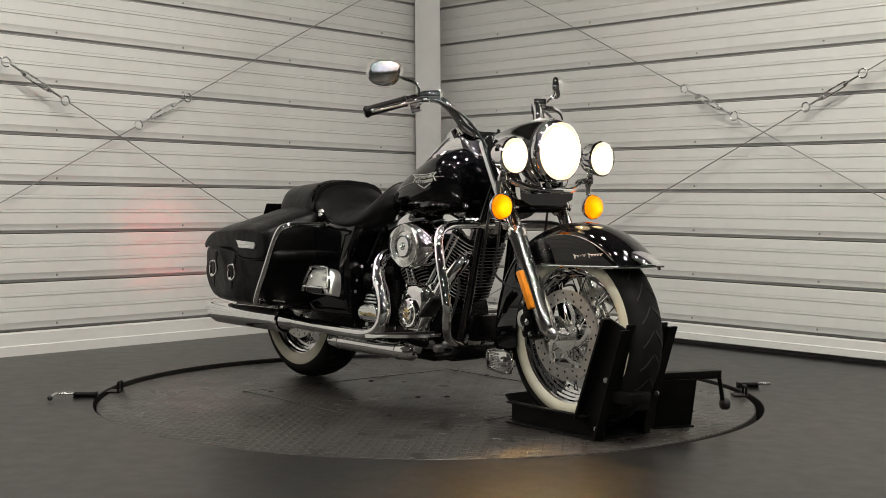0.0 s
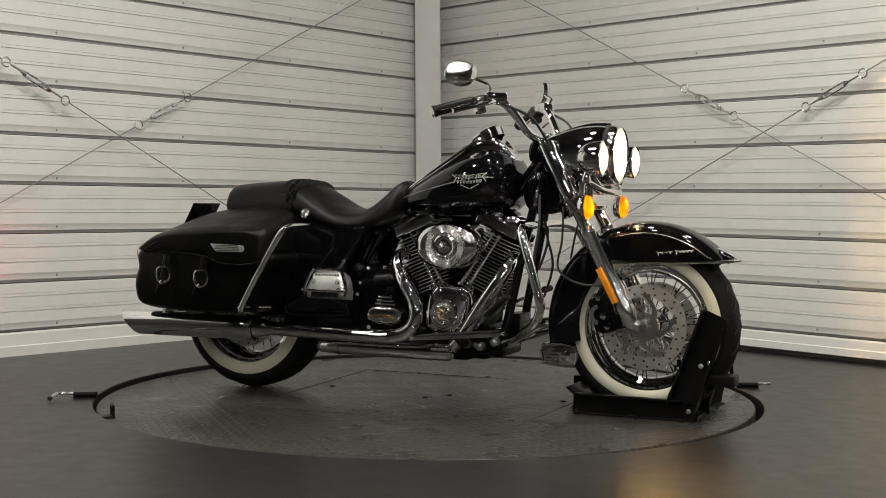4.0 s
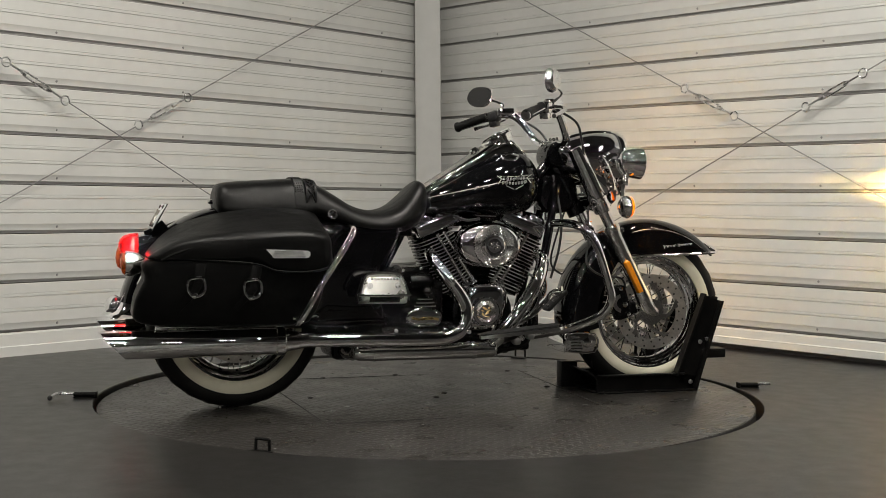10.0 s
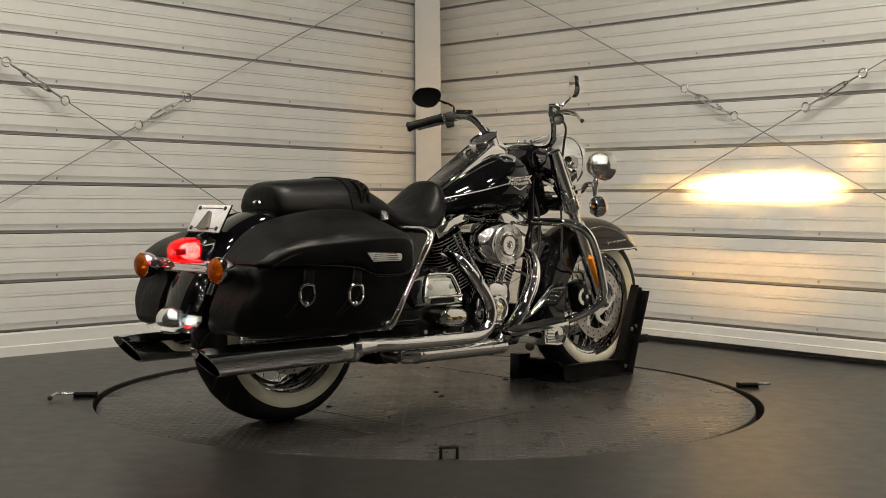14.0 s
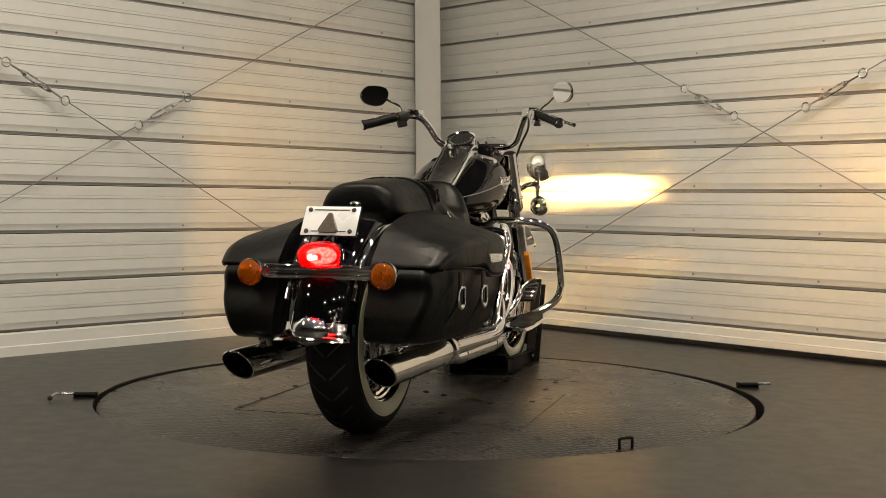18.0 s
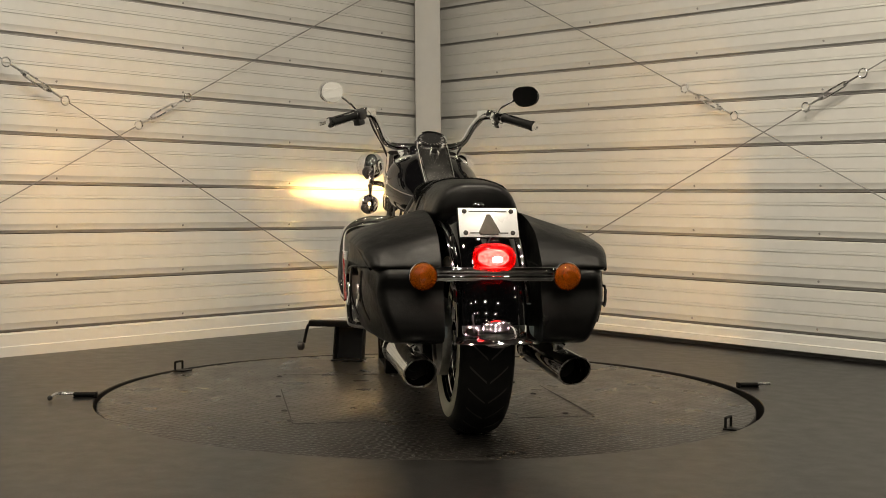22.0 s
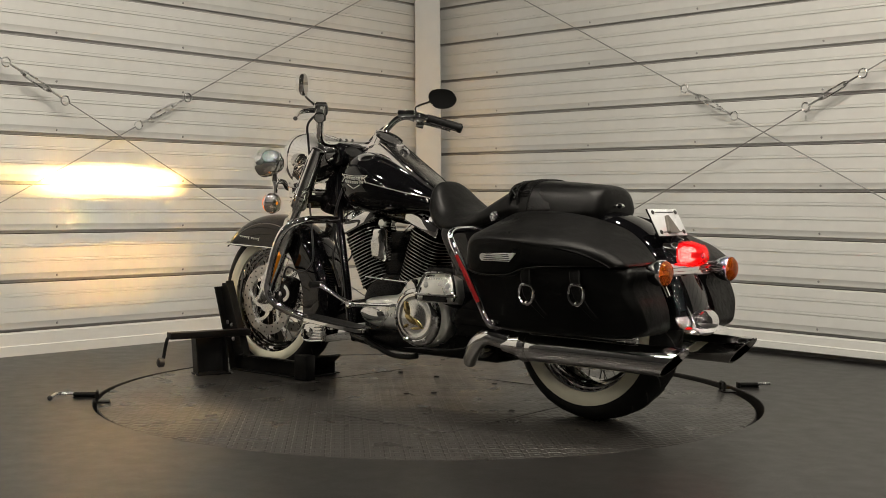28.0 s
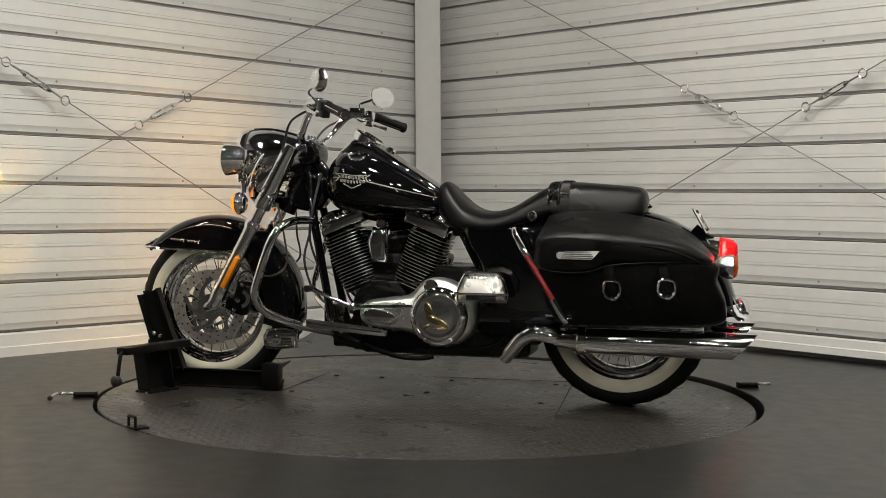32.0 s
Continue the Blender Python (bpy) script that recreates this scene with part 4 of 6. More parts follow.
for s in (-1, 1):
    y = s * 0.202
    aux = part("auxiliary_lamp", lathe(B(), [(-0.083, 0.0), (-0.082, 0.006), (-0.080, 0.018), (-0.074, 0.030), (-0.063, 0.042), (-0.046, 0.052), (-0.025, 0.058), (0.0, 0.061), (0.004, 0.062), (0.010, 0.062), (0.014, 0.057), (0.008, 0.053)], (0.762, y, 0.908), (1, 0, -0.02), 36, cap=False), CHROME, moto, "chrome auxiliary lamp, lit")
    part("lens_rim", lathe(B(), [(0.009, 0.0540), (0.0125, 0.0490), (0.0155, 0.0440)], (0.762, y, 0.908), (1, 0, -0.02), 32, cap=False), LENS_RIM, aux)
    part("lens", lathe(B(), [(0.0155, 0.0440), (0.020, 0.022), (0.022, 0.0)], (0.762, y, 0.908), (1, 0, -0.02), 32, cap=False), AUX_LENS, aux)
    part("bulb", ellipsoid(B(), (0.7585, y, 0.920), (0.003, 0.003, 0.003), u=10, v=8), BULB, aux)
    # same added screen, to hold back upward light
    part("bulb_top_screen", box(B(), (0.022, 0.030, 0.001), (0.7555, y, 0.9252)), LAMP_BLACK, aux)
    part("bulb_cap", lathe(B(), [(0.0, 0.0070), (0.001, 0.0070)], (0.7655, y, 0.920), (1, 0, 0), 16), LAMP_BLACK, aux)
    # added screen, black tube and glowing sheet shape this lamp's beam
    part("beam_slot_screen", shield(0.752, y, 0.9075, 0.054, 0.0064, 0.0015), LAMP_BLACK, aux)
    part("liner", lathe(B(), [(0.0, 0.016), (0.053, 0.016)], (0.6985, y, 0.9075), (1, 0, 0), 20, cap=False), LAMP_BLACK, aux)
    part("filament", facing(0.702, y + 0.0008, 0.9102, 0.0082, 0.0028), AUX_FILAMENT, aux)
    part("stem", lathe(B(), [(0, 0.013), (0.012, 0.017), (0.03, 0.012), (0.05, 0.010)], (0.712, y, 0.822), (0.1, 0, 1), 14), CHROME, aux)
    sy = s * 0.213
    sig = part("front_indicator", lathe(B(), [(-0.030, 0.006), (-0.028, 0.024), (-0.018, 0.038), (-0.006, 0.042), (0.0, 0.0445), (0.006, 0.043)], (0.716, sy, 0.740), (1, 0, 0), 28, cap=False), CHROME, moto, "round amber indicator in a chrome cup")
    part("lens", lathe(B(), [(0.003, 0.0415), (0.016, 0.038), (0.024, 0.025), (0.027, 0.0)], (0.716, sy, 0.740), (1, 0, 0), 28, cap=False), AMBER_LIT, sig, "glowing amber lens")
    part("bulb", ellipsoid(B(), (0.722, sy, 0.740), (0.006, 0.008, 0.008), u=10, v=8), AMBER_BULB, sig)
    part("stem", lathe(B(), [(0, 0.009), (0.03, 0.011), (0.045, 0.015)], (0.700, s * 0.209, 0.780), (0, 0, 1), 12), CHROME, sig)

# handlebar
BAR = [(0.500, 0, 0.985), (0.500, 0.07, 0.985), (0.495, 0.125, 0.987), (0.478, 0.170, 1.010), (0.440, 0.205, 1.075), (0.405, 0.232, 1.108), (0.360, 0.275, 1.112), (0.300, 0.335, 1.098), (0.232, 0.408, 1.068)]
bar = part("handlebar", tube(B(), [(x, -y, z) for x, y, z in BAR[:0:-1]] + BAR, 0.0152, 14, 6), CHROME, moto)
for s in (-1, 1):
    part("riser", lathe(B(), [(0, 0.022), (0.03, 0.020), (0.05, 0.024)], (0.512, s * 0.045, 0.945), (-0.2, 0, 1), 16), CHROME, bar)
    g0, g1 = Vector((0.325, s * 0.310, 1.104)), Vector((0.226, s * 0.416, 1.064))
    gd = (g1 - g0).normalized()
    gl = (g1 - g0).length
    prof = [(0, 0.0195), (0.005, 0.0205), (0.010, 0.0185), (gl - 0.016, 0.0185), (gl - 0.012, 0.0200), (gl - 0.006, 0.0215), (gl, 0.0205)]
    grip = part("grip", lathe(B(), prof, g0, gd, 20), GRIP, bar)
    for k in range(3):
        q = Matrix.Rotation(radians(120 * k + 20), 3, gd) @ gd.orthogonal().normalized() * 0.0182
        part("grip_inlay", rod(B(), g0 + gd * 0.014 + q, g1 - gd * 0.020 + q, 0.0026, seg=8), CHROME, grip)
    part("grip_cap", lathe(B(), [(0, 0.019), (0.004, 0.018), (0.006, 0.010)], g1, gd, 20), CHROME, grip)
    sw = Vector((0.348, s * 0.288, 1.106))
    m = Matrix.Translation(sw) @ gd.to_track_quat("Z", "Y").to_matrix().to_4x4()
    c = B()
    box(c, (0.05, 0.044, 0.044), m=m, bevel=0.010)
    box(c, (0.036, 0.030, 0.036), m=Matrix.Translation((0, 0, -0.028)) @ m, bevel=0.006)
    part("switch_housing", c, PLASTIC if s > 0 else CHROME, bar)
    c = B()
    box(c, (0.075, 0.05, 0.034), m=Matrix.Translation(sw + Vector((0.045, -s * 0.035, 0.016))) @ pose(0, 0, 0, 0, 0, -s * 38), bevel=0.008)
    part("master_cylinder" if s < 0 else "clutch_perch", c, CHROME, bar)
    lev = [sw + Vector((0.052, -s * 0.010, 0.0)), sw + Vector((0.060, s * 0.03, -0.004)), sw + Vector((0.045, s * 0.075, -0.016)), sw + Vector((-0.005, s * 0.135, -0.035)), sw + Vector((-0.03, s * 0.165, -0.044))]
    part("lever", tube(B(), lev, [0.010, 0.009, 0.0075, 0.006, 0.0085], 10, 5), CHROME, bar)
    mc = Vector((0.325, s * 0.402, 1.192))
    part("mirror_stem", tube(B(), [sw + Vector((0.03, s * 0.01, 0.02)), sw + Vector((0.05, s * 0.035, 0.05)), mc + Vector((0.035, -s * 0.045, -0.015)), mc + Vector((0.02, -s * 0.02, 0.0))], 0.005, 8), CHROME, bar)
    mm = Matrix.Translation(mc) @ pose(0, 0, 0, 0, 0, 38 if s > 0 else -38) @ pose(0, 0, 0, 0, 1.5, 0)
    rim_line = smooth_outline([(-0.058, 0.012), (-0.046, 0.034), (-0.010, 0.043), (0.034, 0.039), (0.060, 0.016), (0.064, -0.010), (0.044, -0.032), (0.008, -0.042), (-0.028, -0.037), (-0.050, -0.016)], 4)
    mir = part("mirror", loft(B(), [[mm @ Vector((x, s * k * a, k * b)) for a, b in rim_line] for x, k in ((-0.004, 1.0), (0.004, 1.03), (0.013, 0.95), (0.022, 0.78), (0.029, 0.52), (0.032, 0.2))]), CHROME, bar, "oval chrome rear-view mirror", sharp=60)
    part("mirror_glass", loft(B(), [[mm @ Vector((x, s * k * a, k * b)) for a, b in rim_line] for x, k in ((-0.0035, 0.95), (-0.0062, 0.93))]), MIRROR, mir)
    # cables and hoses
    part("hose", tube(B(), [sw + Vector((0.05, -s * 0.045, 0.0)), (0.50, s * 0.215, 1.06), (0.545, s * 0.17, 0.99), (0.575, s * 0.135, 0.90), (0.60, s * 0.13, 0.76)], 0.0048, 8, 6), PLASTIC, bar)
part("brake_line", tube(B(), [(0.60, -0.11, 0.74), (0.60, -0.12, 0.62), (0.59, -0.13, 0.52), (0.66, -0.12, 0.47), (0.745, -0.105, 0.46), (0.77, -0.10, 0.42)], 0.0042, 8), PLASTIC, moto)
part("brake_line", tube(B(), [(0.60, 0.11, 0.74), (0.56, 0.13, 0.60), (0.55, 0.14, 0.50), (0.62, 0.13, 0.455), (0.735, 0.105, 0.47), (0.77, 0.10, 0.42)], 0.0042, 8), PLASTIC, moto)

# fuel tank
TANK = [(-0.075, 0.055, 0.700, 0.765), (-0.04, 0.102, 0.698, 0.792), (0.03, 0.142, 0.694, 0.832), (0.10, 0.168, 0.692, 0.872), (0.18, 0.183, 0.692, 0.912), (0.25, 0.189, 0.694, 0.940),
        (0.31, 0.183, 0.700, 0.952), (0.355, 0.165, 0.712, 0.940), (0.388, 0.130, 0.738, 0.905), (0.404, 0.076, 0.775, 0.860)]
tank = part("fuel_tank", loft(B(), [superring(x, hw, zb, zt, 2.35, 40) for x, hw, zb, zt in finer(TANK)]), PAINT, moto, "gloss black teardrop fuel tank")
CONSOLE = [(-0.062, 0.052, 0.760, 0.792), (0.02, 0.060, 0.795, 0.845), (0.10, 0.062, 0.835, 0.896), (0.18, 0.062, 0.875, 0.948), (0.235, 0.062, 0.905, 0.983), (0.270, 0.061, 0.915, 0.998), (0.312, 0.058, 0.920, 0.995), (0.352, 0.050, 0.910, 0.962), (0.385, 0.036, 0.885, 0.920)]
console = part("tank_console", loft(B(), [superring(x, hw, zb, zt, 5.0, 32) for x, hw, zb, zt in CONSOLE]), CHROME, moto, "chrome tank console with a round speedometer")
for s in (-1, 1):
    part("console_edge", tube(B(), [(x, s * (hw - 0.004), zt - 0.003) for x, hw, zb, zt in CONSOLE[:6]], 0.0042, 8, 4), CHROME, console, "thin chrome edge")
strip = part("console_strip", loft(B(), [[(x, y * hw, z + dz) for y, dz in ((-1, 0.0), (-0.8, 0.0030), (0.8, 0.0030), (1, 0.0), (1, -0.004), (-1, -0.004))] for x, hw, z in ((-0.058, 0.044, 0.7945), (0.02, 0.051, 0.8460), (0.10, 0.053, 0.8970), (0.18, 0.053, 0.9490), (0.222, 0.053, 0.9755))]), STRIP, console, "satin metal console panel")
sp_m = Vector((-0.52, 0, 0.86))
part("speedometer", lathe(B(), [(-0.02, 0.060), (0.012, 0.064), (0.018, 0.060), (0.014, 0.056)], (0.262, 0, 0.995), sp_m, 36, cap=False), CHROME, console)
part("gauge_face", lathe(B(), [(0.0125, 0.057), (0.0135, 0.0)], (0.262, 0, 0.995), sp_m, 36, cap=False), GLASS, console)
bm = B()
u, v, w3 = basis(sp_m)
for k in range(15):
    a = radians(-40 + k * 17)
    q = Vector((0.262, 0, 0.995)) + w3 * 0.0140
    yy, xx = Vector((0, 1, 0)), w3.cross(Vector((0, 1, 0)))
    dirn = xx * math.sin(a) + yy * math.cos(a)
    rod(bm, q + dirn * 0.040, q + dirn * 0.050, 0.0012, seg=6)
part("gauge_marks", bm, STRIPE, console)
part("ignition_switch", lathe(B(), [(0, 0.020), (0.012, 0.019), (0.018, 0.012)], (0.172, 0, 0.944), (-0.5, 0, 0.86), 20), CHROME, console)
for s in (-1, 1):
    part("fuel_cap", lathe(B(), [(-0.012, 0.036), (-0.001, 0.037), (0.004, 0.034), (0.007, 0.020), (0.008, 0.0)], (0.275, s * 0.112, 0.928), (-0.15, s * 0.32, 1), 28, cap=False), CHROME, tank)
    pts = []
    for x in np.linspace(-0.04, 0.385, 12):
        hw = float(np.interp(x, [t[0] for t in TANK], [t[1] for t in TANK]))
        zb = float(np.interp(x, [t[0] for t in TANK], [t[2] for t in TANK]))
        zt = float(np.interp(x, [t[0] for t in TANK], [t[3] for t in TANK]))
        z = 0.768 + 0.075 * min(1.0, max(0.0, (x + 0.04) / 0.32))
        rel = abs((z - (zb + zt) / 2) / ((zt - zb) / 2))
        pts.append((x, s * (hw * max(0.0, 1 - rel ** 2.35) ** (1 / 2.35) + 0.0006), z))
    part("pinstripe", tube(B(), pts, 0.0019, 6, 4), STRIPE, tank, "thin pewter pinstripe")
    bm = B()
    ys = s * 0.1895
    m = Matrix.Translation((0.268, ys * 0.985, 0.832)) @ pose(0, 0, 0, s * 3, -3, 0) @ Matrix.Diagonal((1.12, 1.0, 1.08, 1))
    for x, z, l, h in [(i * 0.0118 - 0.036, 0.0075 + 0.0012 * abs(i - 3), 0.0078, 0.0105) for i in range(7)] + [(i * 0.0112 - 0.040, -0.0075 + 0.0012 * abs(i - 3.5), 0.0074, 0.0105) for i in range(8)]:
        box(bm, (l, 0.003, h * 0.22), m=m @ pose(x, 0, z + h * 0.4))
        box(bm, (l * 0.34, 0.003, h), m=m @ pose(x - l * 0.3, 0, z))
        box(bm, (l * 0.30, 0.003, h * 0.8), m=m @ pose(x + l * 0.3, 0, z, 0, 14, 0))
    for x, z, l, turn in ((-0.026, 0.0185, 0.050, 4), (0.026, 0.0185, 0.050, -4), (-0.016, -0.021, 0.034, 26), (0.016, -0.021, 0.034, -26), (-0.052, 0.016, 0.022, 34), (0.052, 0.016, 0.022, -34), (-0.052, 0.002, 0.020, -55), (0.052, 0.002, 0.020, 55)):
        box(bm, (l, 0.003, 0.0024), m=m @ pose(x, 0, z, 0, turn, 0))
    part("tank_emblem", bm, SILVER_PRINT, tank, "silver winged tank emblem")

# seat
SEAT = [(-0.832, 0.085, 0.728, 0.785), (-0.822, 0.112, 0.700, 0.806), (-0.795, 0.130, 0.684, 0.816), (-0.72, 0.142, 0.672, 0.823), (-0.62, 0.150, 0.668, 0.830), (-0.53, 0.158, 0.672, 0.834), (-0.490, 0.163, 0.680, 0.830)]
RIDER = [(-0.500, 0.160, 0.695, 0.824), (-0.46, 0.166, 0.688, 0.812), (-0.40, 0.174, 0.676, 0.778), (-0.34, 0.182, 0.660, 0.741), (-0.28, 0.186, 0.650, 0.722), (-0.22, 0.184, 0.645, 0.722), (-0.17, 0.174, 0.646, 0.741),
         (-0.125, 0.156, 0.654, 0.780), (-0.09, 0.135, 0.670, 0.816), (-0.065, 0.114, 0.694, 0.832), (-0.044, 0.086, 0.72, 0.822)]
def narrowed(ring, by):
    """A ring whose top is narrower than its foot by that share."""
    lo, hi = min(p[2] for p in ring), max(p[2] for p in ring)
    return [(x, y * (1 + by * (0.5 - (z - lo) / (hi - lo))), z) for x, y, z in ring]


seat = part("seat", loft(B(), [narrowed(superring(x, hw, zb - 0.014, zt, 2.7, 40), 0.30) for x, hw, zb, zt in finer(RIDER)]), VINYL, moto, "black vinyl two-up seat")
part("pillion_pad", loft(B(), [narrowed(superring(x, hw, zb, zt, 3.0, 40), 0.42) for x, hw, zb, zt in finer(SEAT)]), VINYL, seat)
for dx in (-0.016, 0.016):
    part("piping", loft(B(), [[(x, y * 1.012, (z - 0.763) * 1.04 + 0.763) for x, y, z in superring(-0.498 + dx + e, 0.163, 0.695, 0.829, 2.8, 36)] for e in (-0.004, 0.004)]), VINYL, seat)
bm = B()
for k in range(9):
    a0 = 0.12 + k * 0.345
    for sgn in (-1, 1):
        p = []
        for t in np.linspace(0, 1, 4):
            a = a0 + t * 0.33
            r = superring(-0.498 + sgn * (t - 0.5) * 0.024, 0.1655, 0.695, 0.832, 2.8, 200)
            p.append(r[int(a / math.tau * 200) % 200])
        tube(bm, p, 0.003, 6, 2)
part("braid", bm, LEATHER, seat, "braided leather strap across the seat")
for s in (-1, 1):
    c = Vector((-0.423, s * 0.176, 0.704))
    part("seat_concho", lathe(B(), [(-0.01, 0.019), (0.003, 0.019), (0.006, 0.0165), (0.004, 0.014), (0.005, 0.0)], c, (0, s, 0.35), 20, cap=False), CHROME, seat)
    bm = B()
    for dx, dz in ((-0.011, 0.003), (0.011, 0.003), (-0.007, -0.008), (0.007, -0.008), (0, 0.011)):
        ellipsoid(bm, (c.x + dx, c.y + s * 0.006, c.z + dz), (0.0045, 0.003, 0.004), u=8, v=6)
    part("concho_petals", bm, CHROME, seat)
bm = B()
loft(bm, [narrowed([(x, y * 1.012, (z - 0.75) * 1.02 + 0.75) for x, y, z in superring(px, 0.157, 0.672, 0.834, 3.0, 40)], 0.42) for px in (-0.556, -0.553, -0.522, -0.519)])
band = part("weave_band", bm, LEATHER, seat, "woven leather band across the pillion")
for k in range(4):
    for row in range(26):
        a = 0.16 + row * 0.109
        y, z = 0.160 * math.copysign(abs(math.cos(a)) ** (2 / 3.0), math.cos(a)), 0.7535 + 0.0835 * abs(math.sin(a)) ** (2 / 3.0)
        y *= 1 + 0.42 * (0.5 - (z - 0.67) / 0.166)
        o = box(B(), (0.0085, 0.0085, 0.0030), m=Matrix.Translation((-0.549 + k * 0.0078, y, z)) @ Vector((0, y * 0.9, (z - 0.72))).to_track_quat("Z", "X").to_matrix().to_4x4() @ pose(0, 0, 0, 0, 0, 45), bevel=0.0008, seg=1)
        if k == 0 and row == 0:
            knot = o
        else:
            tmp = bpy.data.meshes.new("tmp")
            o.to_mesh(tmp)
            o.free()
            knot.from_mesh(tmp)
            bpy.data.meshes.remove(tmp)
tagged(part("weave_knots", knot, VINYL, band), kind="stuff")
part("seat_bracket", ellipsoid(B(), (-0.835, 0, 0.745), (0.018, 0.022, 0.010), u=12, v=8), CHROME, seat)

# rear mudguard
rf = part("rear_mudguard", fender(RAX, RAZ, 60, 175.5, 0.420, 0.104, 0.335, 44), PAINT, moto, "gloss black rear mudguard")
bm = B()
rings = []
for a, grow in zip(np.linspace(radians(169.5), radians(177), 8), (0.003, 0.004, 0.006, 0.010, 0.017, 0.028, 0.044, 0.050)):
    rings.append([(RAX + (r + grow) * math.cos(a), y * (1 + grow * 4), RAZ + (r + grow) * math.sin(a)) for y, r in ((-0.106, 0.375), (-0.098, 0.398), (-0.082, 0.409), (-0.05, 0.419), (0, 0.424), (0.05, 0.419), (0.082, 0.409), (0.098, 0.398), (0.106, 0.375),
                                                                                                            (0.098, 0.372), (0.08, 0.40), (0, 0.416), (-0.08, 0.40), (-0.098, 0.372))])
part("chrome_tip", loft(bm, rings), CHROME, rf)
part("tip_emblem", ellipsoid(B(), (RAX - 0.428, 0, RAZ + 0.052), (0.034, 0.060, 0.044), u=24, v=16), CHROME, rf)
for s in (-1, 1):
    part("mudguard_strut", tube(B(), [(-0.50, s * 0.112, 0.66), (-0.72, s * 0.114, 0.69), (-0.90, s * 0.113, 0.66), (-1.03, s * 0.110, 0.57), (-1.10, s * 0.108, 0.45)], 0.014, 10, 5, flat=0.5), CHROME, rf)
    bm = B()
    rod(bm, (-0.945, s * 0.100, 0.640), (-1.02, s * 0.106, 0.575), 0.012, seg=12)
    part("strut_bolt", bm, CHROME, rf)

# number plate and tail lamp
plate_m = Matrix.Translation((-1.029, 0.003, 0.692)) @ pose(0, 0, 0, 0, 28.5, 0)
plate = part("number_plate", box(B(), (0.004, 0.184, 0.100), m=plate_m, bevel=0.0015), PLATE, moto, "blank white plate panel with a triangular reflector")
for s in (-1, 1):
    for z in (-0.037, 0.037):
        p = plate_m @ Vector((-0.002, s * 0.073, z))
        part("plate_bolt", lathe(B(), [(0, 0.0075), (0.003, 0.0075), (0.005, 0.004)], p, plate_m.to_3x3() @ Vector((-1, 0, 0)), 10), SEAM, plate)
bm = B()
loft(bm, [[plate_m @ Vector((x, y * k, z)) for y, z in ((-0.028, -0.044), (0.028, -0.044), (0.034, -0.036), (0.006, 0.022), (-0.006, 0.022), (-0.034, -0.036))] for x, k in ((-0.002, 1.0), (-0.012, 0.92))])
part("triangle_reflector", bm, REFLECTOR_GREY, plate)
for z in (-0.037, 0.037):
    part("plate_slot", box(B(), (0.002, 0.118, 0.0030), m=plate_m @ pose(-0.0022, 0, z)), SEAM, plate)
part("plate_frame", box(B(), (0.003, 0.190, 0.106), m=plate_m @ pose(0.004, 0, 0), bevel=0.001), ENGINE, plate)
part("plate_bracket", tube(B(), [(-1.000, 0, 0.66), (-1.035, 0, 0.632), (-1.07, 0, 0.615)], 0.02, 10, flat=1.6), PAINT, plate)
tail_base = part("tail_lamp", loft(B(), [superring(x, hw, zb, zt, 3.0, 28) for x, hw, zb, zt in ((-1.035, 0.050, 0.56, 0.63), (-1.075, 0.058, 0.553, 0.628), (-1.10, 0.060, 0.552, 0.624))]), CHROME, moto, "red tail lamp, lit")
part("lens", loft(B(), [superring(x, hw, zb, zt, 2.8, 28) for x, hw, zb, zt in ((-1.098, 0.064, 0.546, 0.632), (-1.125, 0.064, 0.546, 0.628), (-1.148, 0.060, 0.550, 0.621), (-1.160, 0.048, 0.559, 0.609), (-1.165, 0.017, 0.575, 0.594))], cap=False), TAIL, tail_base, "glowing red lens")
part("bulb", ellipsoid(B(), (-1.114, 0, 0.587), (0.006, 0.046, 0.026), u=16, v=10), TAIL_BULB, tail_base)
# added tube and emitter that throw the tail lamp's red spot on the wall
part("spot_tube", lathe(B(), [(0.0, 0.0095), (0.038, 0.0095), (0.038, 0.0105), (0.0, 0.0105)], (-1.1235, 0, 0.5845), (-1, 0, 0), 20, cap=False), ENGINE, tail_base)
part("spot_emitter", box(B(), (0.002, 0.012, 0.004), (-1.1235, 0, 0.5863)), TAIL_SPOT, tail_base)
part("lens_back", box(B(), (0.002, 0.116, 0.068), (-1.1015, 0, 0.587)), CHROME, tail_base)
bm = B()
box(bm, (0.022, 0.40, 0.044), m=pose(-1.102, 0, 0.538), bevel=0.005)
for z in (0.527, 0.549):
    box(bm, (0.006, 0.392, 0.012), m=pose(-1.114, 0, z), bevel=0.0025)
part("indicator_bar", bm, CHROME, moto, "chrome bar between the rear indicators")
